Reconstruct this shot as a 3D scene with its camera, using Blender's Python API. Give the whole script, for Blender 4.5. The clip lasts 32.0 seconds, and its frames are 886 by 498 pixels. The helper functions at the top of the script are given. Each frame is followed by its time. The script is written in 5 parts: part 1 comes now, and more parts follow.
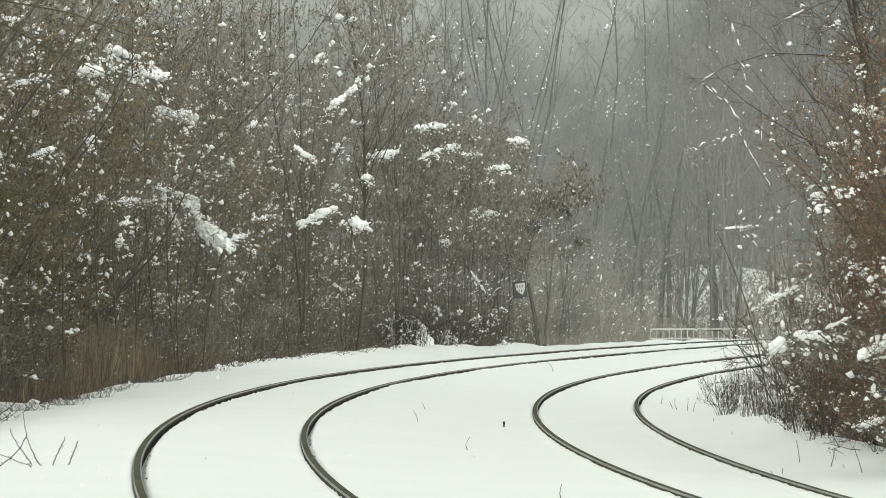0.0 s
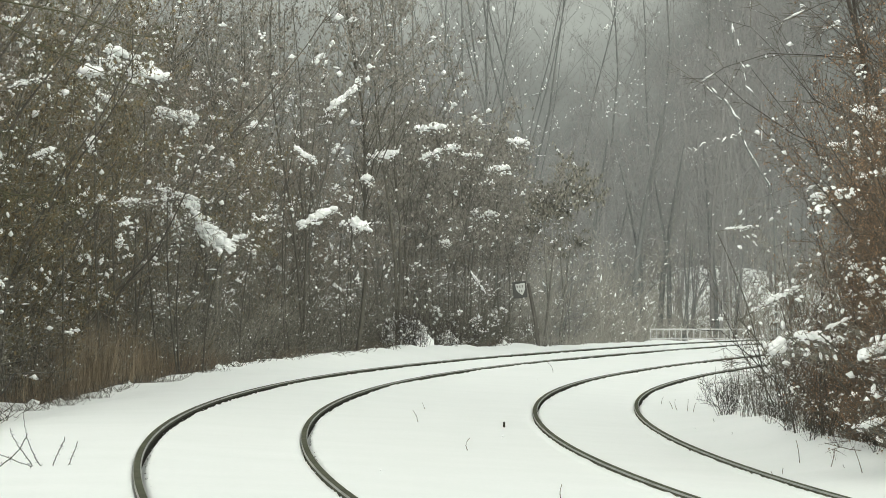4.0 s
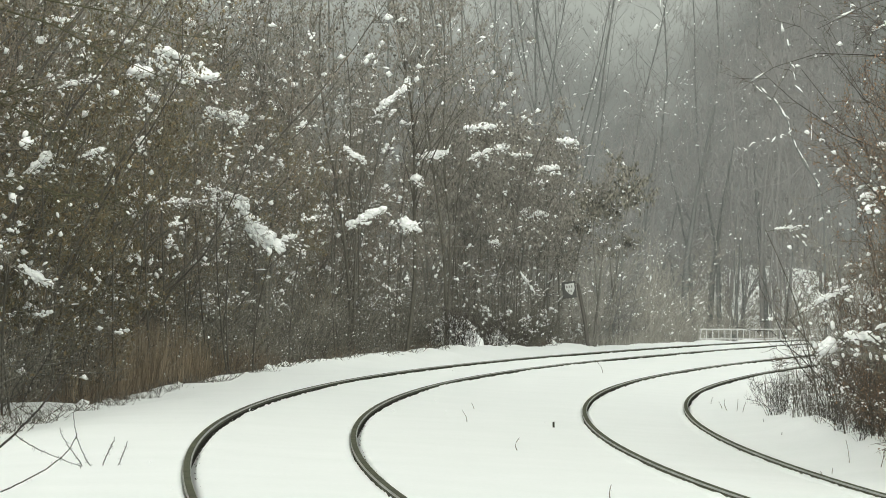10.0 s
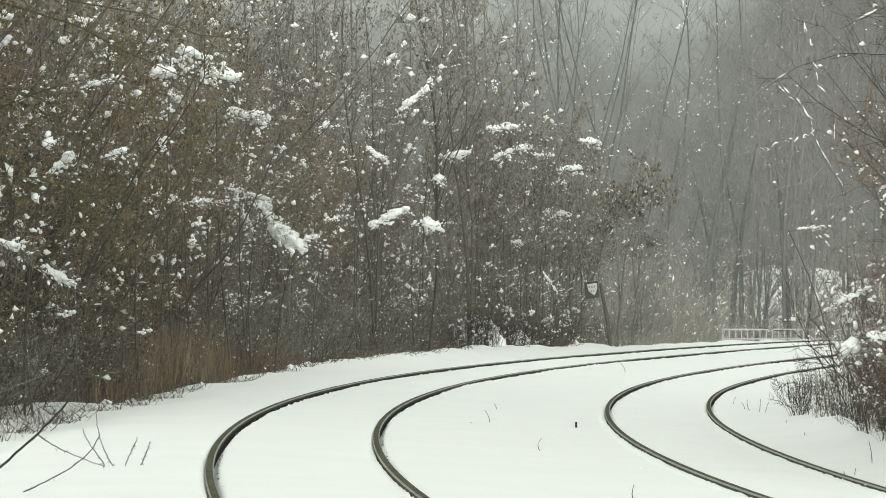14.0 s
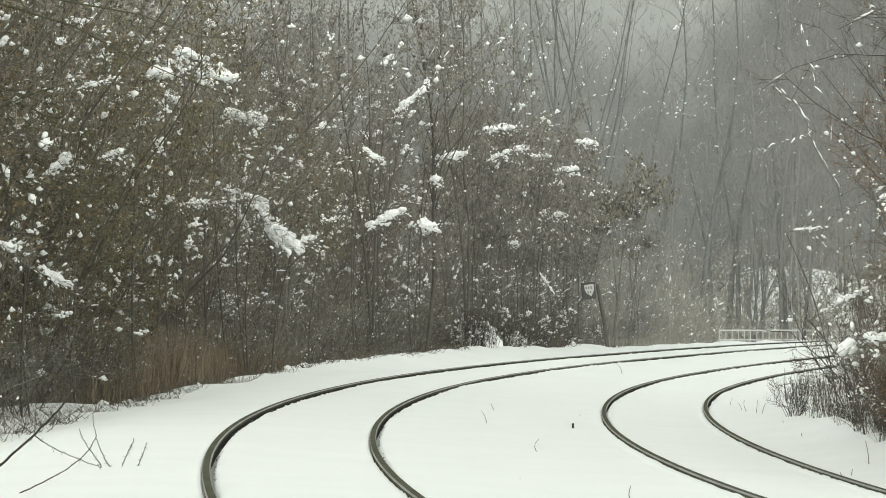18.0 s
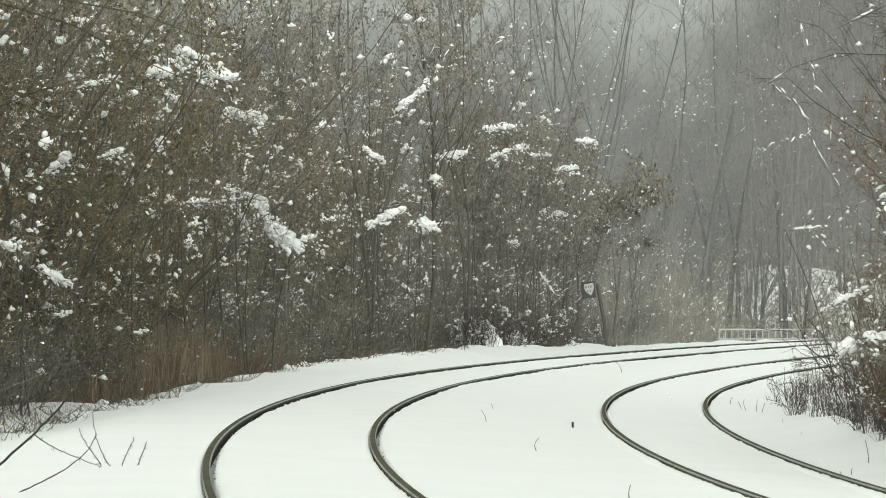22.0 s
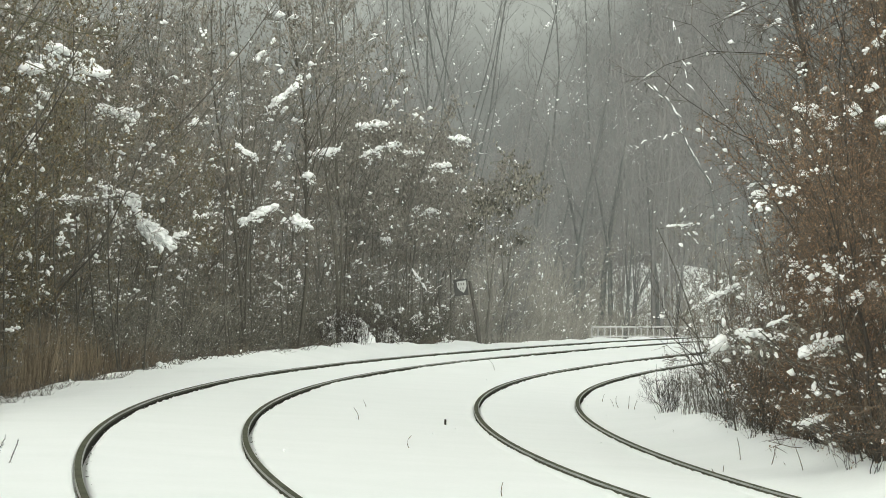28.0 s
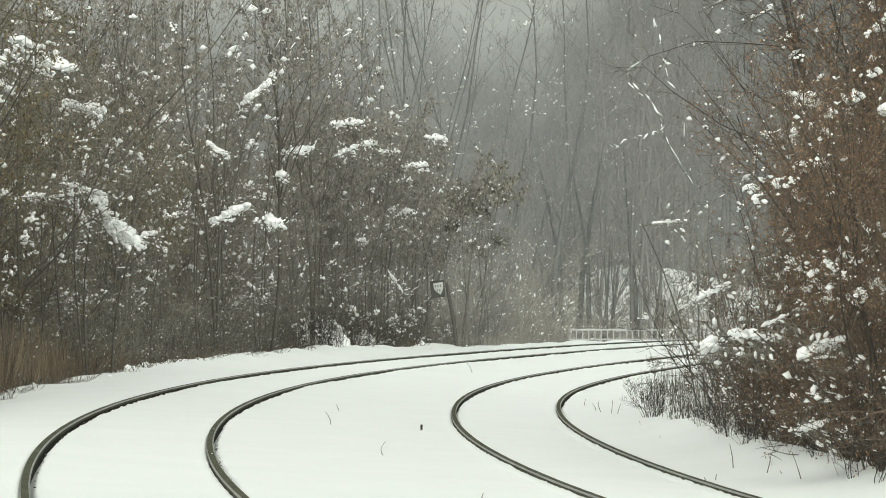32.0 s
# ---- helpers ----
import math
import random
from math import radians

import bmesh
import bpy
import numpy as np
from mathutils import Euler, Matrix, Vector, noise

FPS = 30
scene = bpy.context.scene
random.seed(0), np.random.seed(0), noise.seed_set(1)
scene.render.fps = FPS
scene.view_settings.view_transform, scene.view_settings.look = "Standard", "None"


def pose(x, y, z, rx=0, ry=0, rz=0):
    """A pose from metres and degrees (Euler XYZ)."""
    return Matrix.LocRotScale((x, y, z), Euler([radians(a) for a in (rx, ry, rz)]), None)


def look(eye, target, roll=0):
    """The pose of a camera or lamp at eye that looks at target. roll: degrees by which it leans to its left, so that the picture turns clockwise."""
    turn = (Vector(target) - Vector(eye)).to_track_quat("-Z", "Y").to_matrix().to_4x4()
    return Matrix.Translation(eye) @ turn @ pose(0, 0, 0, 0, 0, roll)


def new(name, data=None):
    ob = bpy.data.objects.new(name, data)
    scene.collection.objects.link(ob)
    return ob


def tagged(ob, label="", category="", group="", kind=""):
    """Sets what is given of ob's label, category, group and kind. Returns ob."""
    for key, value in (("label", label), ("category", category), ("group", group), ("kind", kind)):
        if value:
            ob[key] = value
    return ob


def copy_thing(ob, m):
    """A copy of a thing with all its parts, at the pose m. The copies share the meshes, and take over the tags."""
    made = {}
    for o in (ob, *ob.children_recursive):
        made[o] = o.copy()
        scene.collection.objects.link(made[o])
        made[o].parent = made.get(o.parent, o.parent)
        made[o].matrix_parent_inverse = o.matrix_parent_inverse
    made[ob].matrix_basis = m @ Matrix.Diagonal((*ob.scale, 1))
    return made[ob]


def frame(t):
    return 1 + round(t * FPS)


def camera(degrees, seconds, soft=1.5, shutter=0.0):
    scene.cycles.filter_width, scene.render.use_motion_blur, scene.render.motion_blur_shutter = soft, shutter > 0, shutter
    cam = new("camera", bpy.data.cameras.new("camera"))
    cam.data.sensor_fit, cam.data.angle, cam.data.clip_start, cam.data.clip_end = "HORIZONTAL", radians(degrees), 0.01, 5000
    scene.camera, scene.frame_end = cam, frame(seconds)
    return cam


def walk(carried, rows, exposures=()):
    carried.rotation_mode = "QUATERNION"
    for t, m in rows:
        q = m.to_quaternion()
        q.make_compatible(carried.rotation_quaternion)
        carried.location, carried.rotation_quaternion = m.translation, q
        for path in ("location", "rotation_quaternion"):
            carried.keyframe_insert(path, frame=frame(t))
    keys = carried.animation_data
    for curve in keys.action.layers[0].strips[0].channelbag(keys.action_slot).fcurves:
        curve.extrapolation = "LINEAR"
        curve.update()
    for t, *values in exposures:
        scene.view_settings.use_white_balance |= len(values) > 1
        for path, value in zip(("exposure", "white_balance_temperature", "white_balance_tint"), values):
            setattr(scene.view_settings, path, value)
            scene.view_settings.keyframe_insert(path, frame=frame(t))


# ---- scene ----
# One lens for the whole clip: a long telephoto on a stand beside the line.
cam = camera(11.936, 32.0, 0.9)

# seconds, turn to the left, tilt upwards (degrees)
PAN = [(0, -0.986, 1.017), (2, -0.986, 1.018), (3.5, -0.985, 1.021), (5.5, -0.985, 1.021), (7.5, -0.985, 1.021),
       (8, -0.973, 1.021), (8.5, -0.937, 1.021), (9, -0.760, 1.014), (9.5, -0.445, 1.023), (10, -0.317, 1.022),
       (10.5, -0.221, 1.023), (11, -0.096, 1.029), (11.5, -0.033, 1.035), (12, -0.002, 1.034), (13, 0.0, 1.023)]
PAN += [(14, -0.012, 1.023), (14.5, -0.023, 1.029), (16.5, -0.058, 1.033), (18, -0.055, 1.035), (20, -0.058, 1.033),
        (21, -0.058, 1.023), (22.5, -0.058, 1.023), (23, -0.064, 1.020), (23.5, -0.079, 1.022), (24, -0.197, 1.025),
        (24.5, -0.361, 1.023), (25, -0.608, 1.025), (25.5, -0.808, 1.021), (27.5, -1.613, 0.998), (28, -1.779, 0.988)]
PAN += [(28.5, -1.850, 0.974), (29, -1.768, 0.977), (29.5, -1.733, 0.998), (30, -1.815, 0.986), (30.5, -1.920, 0.998),
        (31, -2.025, 0.966)]
EYE = 1.262
rows = [(t, pose(0, 0, EYE, 90 + up, 0, left)) for t, left, up in PAN]
# the last moments close in on the curve
rows += [(31.5, pose(0.023, 0.654, EYE - 0.01, 90.983, 0, -2.083)), (32.0, pose(0.080, 2.316, EYE - 0.035, 91.037, 0, -2.094))]
walk(cam, rows, exposures=[(0.0, 0.39, 6680, 1), (32.0, 0.39, 6680, 1)])

# ---- light: an overcast sky with falling snow ----
world = bpy.data.worlds.new("world")
scene.world = world
world.use_nodes = True
wn = world.node_tree.nodes
wl = world.node_tree.links
sky = wn.new("ShaderNodeTexSky")
sky.sky_type, sky.sun_disc = "NISHITA", False
sky.sun_elevation, sky.sun_rotation = radians(40), radians(200)
sky.air_density, sky.dust_density, sky.ozone_density = 1.0, 4.0, 1.0
hsv = wn.new("ShaderNodeHueSaturation")
hsv.inputs["Saturation"].default_value = 0.16
wl.new(sky.outputs["Color"], hsv.inputs["Color"])
wl.new(hsv.outputs["Color"], wn["Background"].inputs["Color"])
wn["Background"].inputs["Strength"].default_value = 0.115

sun = new("sun", bpy.data.lights.new("sun", "SUN"))
sun.data.energy, sun.data.angle, sun.data.color = 0.9, radians(35), (1.0, 0.98, 0.94)
sun.matrix_world = look((0, 0, 60), (-16, 44, 20))


# ---- materials ----
def node_material(name, rough=0.8, metal=0.0):
    mat = bpy.data.materials.new(name)
    mat.use_nodes = True
    bsdf = mat.node_tree.nodes["Principled BSDF"]
    bsdf.inputs["Roughness"].default_value = rough
    bsdf.inputs["Metallic"].default_value = metal
    return mat, mat.node_tree.nodes, mat.node_tree.links, bsdf


def mottled(name, low, high, rough=0.85, scale=6.0, fine=60.0, bump=0.3, dist=0.01, islands=False, frost=0.0, frost_from=0.35, metal=0.0):
    """A surface that varies at two scales; islands: each piece has its own shade; frost: snow dusting on faces that look up."""
    mat, n, l, bsdf = node_material(name, rough, metal)
    co = n.new("ShaderNodeTexCoord")
    big, small = n.new("ShaderNodeTexNoise"), n.new("ShaderNodeTexNoise")
    for tex, s in ((big, scale), (small, fine)):
        tex.inputs["Scale"].default_value = s
        tex.inputs["Detail"].default_value = 4
        l.new(co.outputs["Object"], tex.inputs["Vector"])
    mix = n.new("ShaderNodeMath")
    mix.operation = "MULTIPLY_ADD"
    mix.inputs[1].default_value = 0.55
    l.new(small.outputs["Fac"], mix.inputs[0])
    half = n.new("ShaderNodeMath")
    half.operation = "MULTIPLY"
    half.inputs[1].default_value = 0.55
    l.new(big.outputs["Fac"], half.inputs[0])
    l.new(half.outputs[0], mix.inputs[2])
    value = mix.outputs[0]
    if islands:
        geo = n.new("ShaderNodeNewGeometry")
        add = n.new("ShaderNodeMath")
        add.operation = "MULTIPLY_ADD"
        add.inputs[1].default_value = 0.6
        l.new(geo.outputs["Random Per Island"], add.inputs[0])
        sub = n.new("ShaderNodeMath")
        sub.operation = "MULTIPLY_ADD"
        sub.inputs[1].default_value, sub.inputs[2].default_value = 0.5, -0.05
        l.new(value, sub.inputs[0])
        l.new(sub.outputs[0], add.inputs[2])
        value = add.outputs[0]
    ramp = n.new("ShaderNodeValToRGB")
    ramp.color_ramp.elements[0].position, ramp.color_ramp.elements[1].position = 0.25, 0.8
    ramp.color_ramp.elements[0].color, ramp.color_ramp.elements[1].color = (*low, 1), (*high, 1)
    l.new(value, ramp.inputs["Fac"])
    colour = ramp.outputs["Color"]
    if frost:
        geo2 = n.new("ShaderNodeNewGeometry")
        sep = n.new("ShaderNodeSeparateXYZ")
        l.new(geo2.outputs["Normal"], sep.inputs[0])
        mp = n.new("ShaderNodeMapRange")
        mp.inputs["From Min"].default_value, mp.inputs["From Max"].default_value = frost_from, frost_from + 0.3
        mp.inputs["To Max"].default_value = frost
        l.new(sep.outputs["Z"], mp.inputs["Value"])
        mc = n.new("ShaderNodeMix")
        mc.data_type = "RGBA"
        l.new(mp.outputs[0], mc.inputs["Factor"])
        l.new(colour, mc.inputs[6])
        mc.inputs[7].default_value = (0.80, 0.83, 0.82, 1)
        colour = mc.outputs[2]
    l.new(colour, bsdf.inputs["Base Color"])
    if bump:
        b = n.new("ShaderNodeBump")
        b.inputs["Strength"].default_value, b.inputs["Distance"].default_value = bump, dist
        l.new(mix.outputs[0], b.inputs["Height"])
        l.new(b.outputs["Normal"], bsdf.inputs["Normal"])
    return mat


SNOW = mottled("snow", (0.83, 0.86, 0.83), (0.91, 0.93, 0.91), 0.75, 0.8, 22, 0.35, 0.02)
CLUMP = mottled("clumped_snow", (0.88, 0.895, 0.885), (0.955, 0.965, 0.955), 0.8, 9, 60, 0.6, 0.02)
STEEL = mottled("worn_steel", (0.014, 0.016, 0.010), (0.140, 0.144, 0.095), 0.8, 2.2, 34, 0.3, 0.003)
POLISHED = mottled("polished_steel", (0.16, 0.163, 0.14), (0.58, 0.585, 0.55), 0.35, 1.5, 30, 0.1, 0.002, metal=0.5)
RUST = mottled("rusty_steel", (0.012, 0.011, 0.009), (0.045, 0.041, 0.031), 0.9, 4, 60, 0.4, 0.004)
for _m in (STEEL, RUST):
    _m.node_tree.nodes["Principled BSDF"].inputs["Specular IOR Level"].default_value = 0.12
BARK = mottled("dark_bark", (0.045, 0.042, 0.034), (0.130, 0.122, 0.098), 0.9, 5, 50, 0.5, 0.006, frost=0.35, frost_from=0.6)
DARK_BARK = mottled("deep_brown_bark", (0.018, 0.015, 0.012), (0.066, 0.055, 0.043), 0.9, 5, 50, 0.5, 0.006, frost=0.35, frost_from=0.6)
TWIG = mottled("brown_twigs", (0.105, 0.098, 0.082), (0.300, 0.278, 0.230), 0.9, 2, 30, 0, islands=True, frost=0.5, frost_from=0.75)
OLIVE = mottled("mossy_twigs", (0.066, 0.060, 0.036), (0.215, 0.196, 0.124), 0.9, 2, 30, 0, islands=True, frost=0.4, frost_from=0.75)
RUSSET = mottled("reddish_twigs", (0.106, 0.086, 0.067), (0.292, 0.242, 0.190), 0.9, 2, 30, 0, islands=True, frost=0.35, frost_from=0.78)
DRY_LEAF = mottled("dry_leaves", (0.050, 0.041, 0.022), (0.255, 0.196, 0.110), 0.85, 2, 40, 0, islands=True)
GREY_LEAF = mottled("grey_dead_leaves", (0.060, 0.058, 0.048), (0.280, 0.264, 0.216), 0.85, 2, 40, 0, islands=True)
BROWN_LEAF = mottled("russet_leaves", (0.090, 0.052, 0.028), (0.310, 0.190, 0.108), 0.75, 2, 40, 0, islands=True)
# Far bark and twigs: grey haze of the snowy air put into their colour.
FAR_BARK = mottled("hazed_far_bark", (0.150, 0.155, 0.147), (0.185, 0.190, 0.180), 0.95, 0.6, 8, 0.2, 0.02, frost=0.25, frost_from=0.5)
FAR_TWIG = mottled("hazed_far_twigs", (0.195, 0.191, 0.184), (0.229, 0.226, 0.218), 0.95, 0.6, 8, 0, islands=True, frost=0.05, frost_from=0.7)
DARK_TWIG = mottled("dark_twigs", (0.036, 0.032, 0.026), (0.130, 0.115, 0.093), 0.9, 2, 30, 0, islands=True, frost=0.4, frost_from=0.75)
BRUSH = mottled("tangled_twigs", (0.062, 0.059, 0.049), (0.228, 0.214, 0.176), 0.9, 2, 30, 0, islands=True, frost=0.4, frost_from=0.75)
TAN_CANE = mottled("tan_canes", (0.095, 0.077, 0.052), (0.290, 0.232, 0.158), 0.85, 2, 40, 0, islands=True)
CANE = mottled("dark_cane", (0.009, 0.008, 0.006), (0.034, 0.029, 0.023), 0.8, 6, 60, 0.3, 0.002)
# Far scrub: distance haze is painted into its pale colour.
HAZED_SCRUB = mottled("hazed_scrub", (0.206, 0.197, 0.173), (0.315, 0.302, 0.269), 0.9, 2, 40, 0, islands=True, frost=0.2, frost_from=0.7)
# Lighter than the leaves are: haze of the middle distance is in the colour.
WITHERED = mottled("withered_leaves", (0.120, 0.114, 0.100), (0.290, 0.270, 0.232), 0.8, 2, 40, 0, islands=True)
# Bark of the tall far trees, flattened by haze in its base colour.
HAZED_BARK = mottled("hazed_bark", (0.110, 0.115, 0.110), (0.150, 0.155, 0.148), 0.95, 0.6, 8, 0.2, 0.02, frost=0.2, frost_from=0.5)
# Paler copies of BARK and TWIG that carry painted middle-distance haze.
MID_BARK = mottled("hazed_mid_bark", (0.085, 0.081, 0.071), (0.165, 0.158, 0.138), 0.9, 5, 50, 0.5, 0.006, frost=0.35, frost_from=0.6)
MID_TWIG = mottled("hazed_mid_twigs", (0.118, 0.112, 0.097), (0.300, 0.282, 0.242), 0.9, 2, 30, 0, islands=True, frost=0.5, frost_from=0.75)
# Bark of the slope trunks, greyed and lightened as painted haze.
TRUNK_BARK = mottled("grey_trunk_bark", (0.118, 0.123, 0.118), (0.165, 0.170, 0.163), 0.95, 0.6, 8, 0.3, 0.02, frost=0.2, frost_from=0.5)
MOSS = mottled("mossy_bark", (0.040, 0.040, 0.021), (0.130, 0.128, 0.073), 0.95, 4, 40, 0.4, 0.004, islands=True)
DARK_RUSSET = mottled("dark_reddish_twigs", (0.046, 0.036, 0.026), (0.155, 0.121, 0.085), 0.9, 2, 30, 0, islands=True, frost=0.3, frost_from=0.78)
WEED = mottled("dry_weeds", (0.050, 0.040, 0.028), (0.205, 0.158, 0.108), 0.85, 2, 40, 0, islands=True)
PAINT = mottled("white_paint", (0.40, 0.41, 0.39), (0.58, 0.59, 0.57), 0.6, 4, 40, 0.1, 0.002)
GREY_PAINT = mottled("grey_paint", (0.34, 0.345, 0.335), (0.46, 0.465, 0.45), 0.7, 4, 40, 0.1, 0.002)
SIGN_PRINT = mottled("grey_print", (0.13, 0.13, 0.125), (0.21, 0.21, 0.20), 0.8, 4, 40, 0.1, 0.002)
# Sign board, lifted from black so that its colour holds the distant haze.
BOARD = mottled("dark_board", (0.040, 0.040, 0.037), (0.070, 0.070, 0.065), 0.7, 4, 40, 0.1, 0.002)
# Sign post wood, lightened towards grey as painted haze.
WOOD = mottled("hazed_wood", (0.060, 0.056, 0.049), (0.120, 0.112, 0.098), 0.9, 4, 40, 0.4, 0.004)

# ---- mesh builders ----
rng = np.random.default_rng(7)


def mesh(name, verts, faces, mat, smooth=False):
    """faces: one integer array of triangles or quads, or a list of such arrays."""
    faces = faces if isinstance(faces, list) else [faces]
    faces = [np.asarray(f, dtype=np.int32) for f in faces if len(f)]
    verts = np.asarray(verts, dtype=np.float32)
    me = bpy.data.meshes.new(name)
    me.vertices.add(len(verts))
    me.vertices.foreach_set("co", verts.ravel())
    loops = np.concatenate([f.ravel() for f in faces])
    sizes = np.concatenate([np.full(len(f), f.shape[1], dtype=np.int32) for f in faces])
    me.loops.add(len(loops))
    me.loops.foreach_set("vertex_index", loops)
    me.polygons.add(len(sizes))
    me.polygons.foreach_set("loop_start", np.concatenate([[0], np.cumsum(sizes)[:-1]]).astype(np.int32))
    me.polygons.foreach_set("use_smooth", np.full(len(sizes), smooth))
    me.update(calc_edges=True)
    me.validate()
    me.materials.append(mat)
    return me


def part(name, me, parent, label=""):
    ob = new(name, me)
    ob.parent = parent
    return tagged(ob, label)


def tubes(P, R, n):
    """Tubes of n sides along B polylines of K points: P (B, K, 3), R (B, K)."""
    P, R = np.asarray(P, float), np.asarray(R, float)
    B, K, _ = P.shape
    T = np.gradient(P, axis=1)
    T /= np.linalg.norm(T, axis=2, keepdims=True) + 1e-9
    ref = np.where(np.abs(T[..., 2:3]) > 0.9, np.array([1.0, 0, 0]), np.array([0, 0, 1.0]))
    A = np.cross(T, ref)
    A /= np.linalg.norm(A, axis=2, keepdims=True) + 1e-9
    C = np.cross(T, A)
    ang = np.arange(n) * 2 * np.pi / n
    V = P[:, :, None] + R[:, :, None, None] * (A[:, :, None] * np.cos(ang)[:, None] + C[:, :, None] * np.sin(ang)[:, None])
    base = (np.arange(B) * K * n)[:, None, None]
    k, i = np.arange(K - 1)[None, :, None], np.arange(n)[None, None, :]
    a = base + k * n + i
    b = base + k * n + (i + 1) % n
    F = np.stack([a, b, b + n, a + n], -1).reshape(-1, 4)
    return V.reshape(-1, 3), F


def merge(*pieces):
    """Several (verts, faces) into one; quads and triangles stay apart."""
    V, F, at = [], [], 0
    for v, f in pieces:
        V.append(v)
        F.append(np.asarray(f) + at)
        at += len(v)
    return np.concatenate(V), F


def unit(v):
    return v / (np.linalg.norm(v, axis=-1, keepdims=True) + 1e-9)


def sprout(P, R, count, K, length, spread, lift, t0, t1, wiggle=0.12, thin=0.55, least=0.003):
    """Side branches from each of B parents: start on the parent, run off to the side, lift or hang."""
    B, KP, _ = P.shape
    t = rng.uniform(t0, t1, (B, count)) * (KP - 1)
    i = np.minimum(t.astype(int), KP - 2)
    f = (t - i)[..., None]
    b = np.arange(B)[:, None]
    start = P[b, i] * (1 - f) + P[b, i + 1] * f
    r0 = (R[b, i] * (1 - f[..., 0]) + R[b, i + 1] * f[..., 0]) * thin
    along = unit(P[b, i + 1] - P[b, i])
    side = rng.normal(0, 1, (B, count, 3))
    side -= along * (side * along).sum(-1, keepdims=True)
    d = unit(along * (1 - spread) + unit(side) * spread + np.array([0, 0, lift]))
    ln = rng.uniform(*length, (B, count)) * (1.15 - 0.6 * (t / (KP - 1)))
    Q = np.empty((B, count, K, 3))
    Q[:, :, 0] = start
    for k in range(1, K):
        d = unit(d + rng.normal(0, wiggle, d.shape) + np.array([0, 0, lift * 0.12]))
        Q[:, :, k] = Q[:, :, k - 1] + d * (ln / (K - 1))[..., None]
    r0 = np.maximum(r0, least)
    W = r0[..., None] * np.linspace(1, 0.16, K)
    W = np.maximum(W, least * 0.6)
    return Q.reshape(-1, K, 3), W.reshape(-1, K)


def slivers(P, R):
    """The finest twigs: one tapered sliver each, turned at random."""
    B = len(P)
    a, e = P[:, 0], P[:, -1]
    side = unit(np.cross(e - a, rng.normal(0, 1, (B, 3)))) * R[:, :1] * 1.5
    V = np.stack([a - side, a + side, e], 1).reshape(-1, 3)
    return V, np.arange(B * 3).reshape(-1, 3)


def whips(P, R):
    """Fine bent twigs: a flat taper in two lengths, each turned at random."""
    B = len(P)
    a, m, e = P[:, 0], P[:, 1], P[:, -1]
    side = unit(np.cross(e - a, rng.normal(0, 1, (B, 3)))) * R[:, :1]
    V = np.stack([a - side, a + side, m - side * 0.7, m + side * 0.7, e], 1).reshape(-1, 3)
    b = np.arange(B)[:, None] * 5
    F = np.concatenate([b + np.array([0, 1, 3]), b + np.array([0, 3, 2]), b + np.array([2, 3, 4])])
    return V, F


def ico(subdiv):
    bm = bmesh.new()
    bmesh.ops.create_icosphere(bm, subdivisions=subdiv, radius=1)
    v = np.array([x.co[:] for x in bm.verts])
    f = np.array([[x.index for x in q.verts] for q in bm.faces])
    bm.free()
    return v, f


OCTA = (np.array([(1, 0, 0), (-1, 0, 0), (0, 1, 0), (0, -1, 0), (0, 0, 1), (0, 0, -1)], float),
        np.array([(0, 2, 4), (2, 1, 4), (1, 3, 4), (3, 0, 4), (2, 0, 5), (1, 2, 5), (3, 1, 5), (0, 3, 5)]))
ICO = {0: OCTA, 1: ico(1), 2: ico(2)}


def lumps(C, D, length, width, level=1, rough=0.25):
    """Snow lumps at C (B, 3), drawn out along D, flattened a little."""
    v, f = ICO[level]
    B = len(C)
    D = unit(np.asarray(D, float))
    S = unit(np.cross(D, np.array([0, 0, 1.0])) + 1e-6)
    U = np.cross(S, D)
    U *= np.sign(U[:, 2:3] + 1e-9)
    rad = 1 + rng.normal(0, rough, (B, len(v)))[..., None]
    w = v[None] * rad
    low = np.where(w[..., 2:3] < 0, 0.55, 1.0)
    V = C[:, None] + D[:, None] * w[..., 0:1] * length[:, None, None] + S[:, None] * w[..., 1:2] * width[:, None, None] \
        + U[:, None] * (w[..., 2:3] * low) * width[:, None, None]
    F = f[None] + (np.arange(B) * len(v))[:, None, None]
    return V.reshape(-1, 3), F.reshape(-1, 3)


def leaf_quads(C, size, hang=0.5):
    """Small folded leaves at C, each with its own turn."""
    B = len(C)
    a = unit(rng.normal(0, 1, (B, 3)) + np.array([0, 0, -hang * 2]))
    s = unit(np.cross(a, rng.normal(0, 1, (B, 3))))
    nrm = np.cross(a, s)
    L = size * rng.uniform(0.6, 1.3, (B, 1))
    V = np.stack([C, C + a * L * 0.5 + s * L * 0.3 + nrm * L * 0.1, C + a * L, C + a * L * 0.5 - s * L * 0.3 + nrm * L * 0.1], 1)
    b = np.arange(B)[:, None] * 4
    F = np.concatenate([b + np.array([0, 1, 2]), b + np.array([0, 2, 3])])
    return V.reshape(-1, 3), F


# ---- the line in plan: a curve to the right that runs out straight ----
KNOT_S = np.array([-40, 0, 15, 30, 45, 60, 80, 100, 130, 170, 400])
KNOT_K = np.array([0.245, 0.245, 0.384, 0.339, 0.331, 0.422, 0.242, -0.095, 0.007, 0.038, 0.03]) / 100
RISE_S = np.array([-60, 0, 30, 60, 90, 115, 150, 200, 260, 400])
RISE_Z = np.array([0, 0.01, 0.157, 0.30, 0.493, 0.60, 0.62, 0.50, 0.35, 0.30])
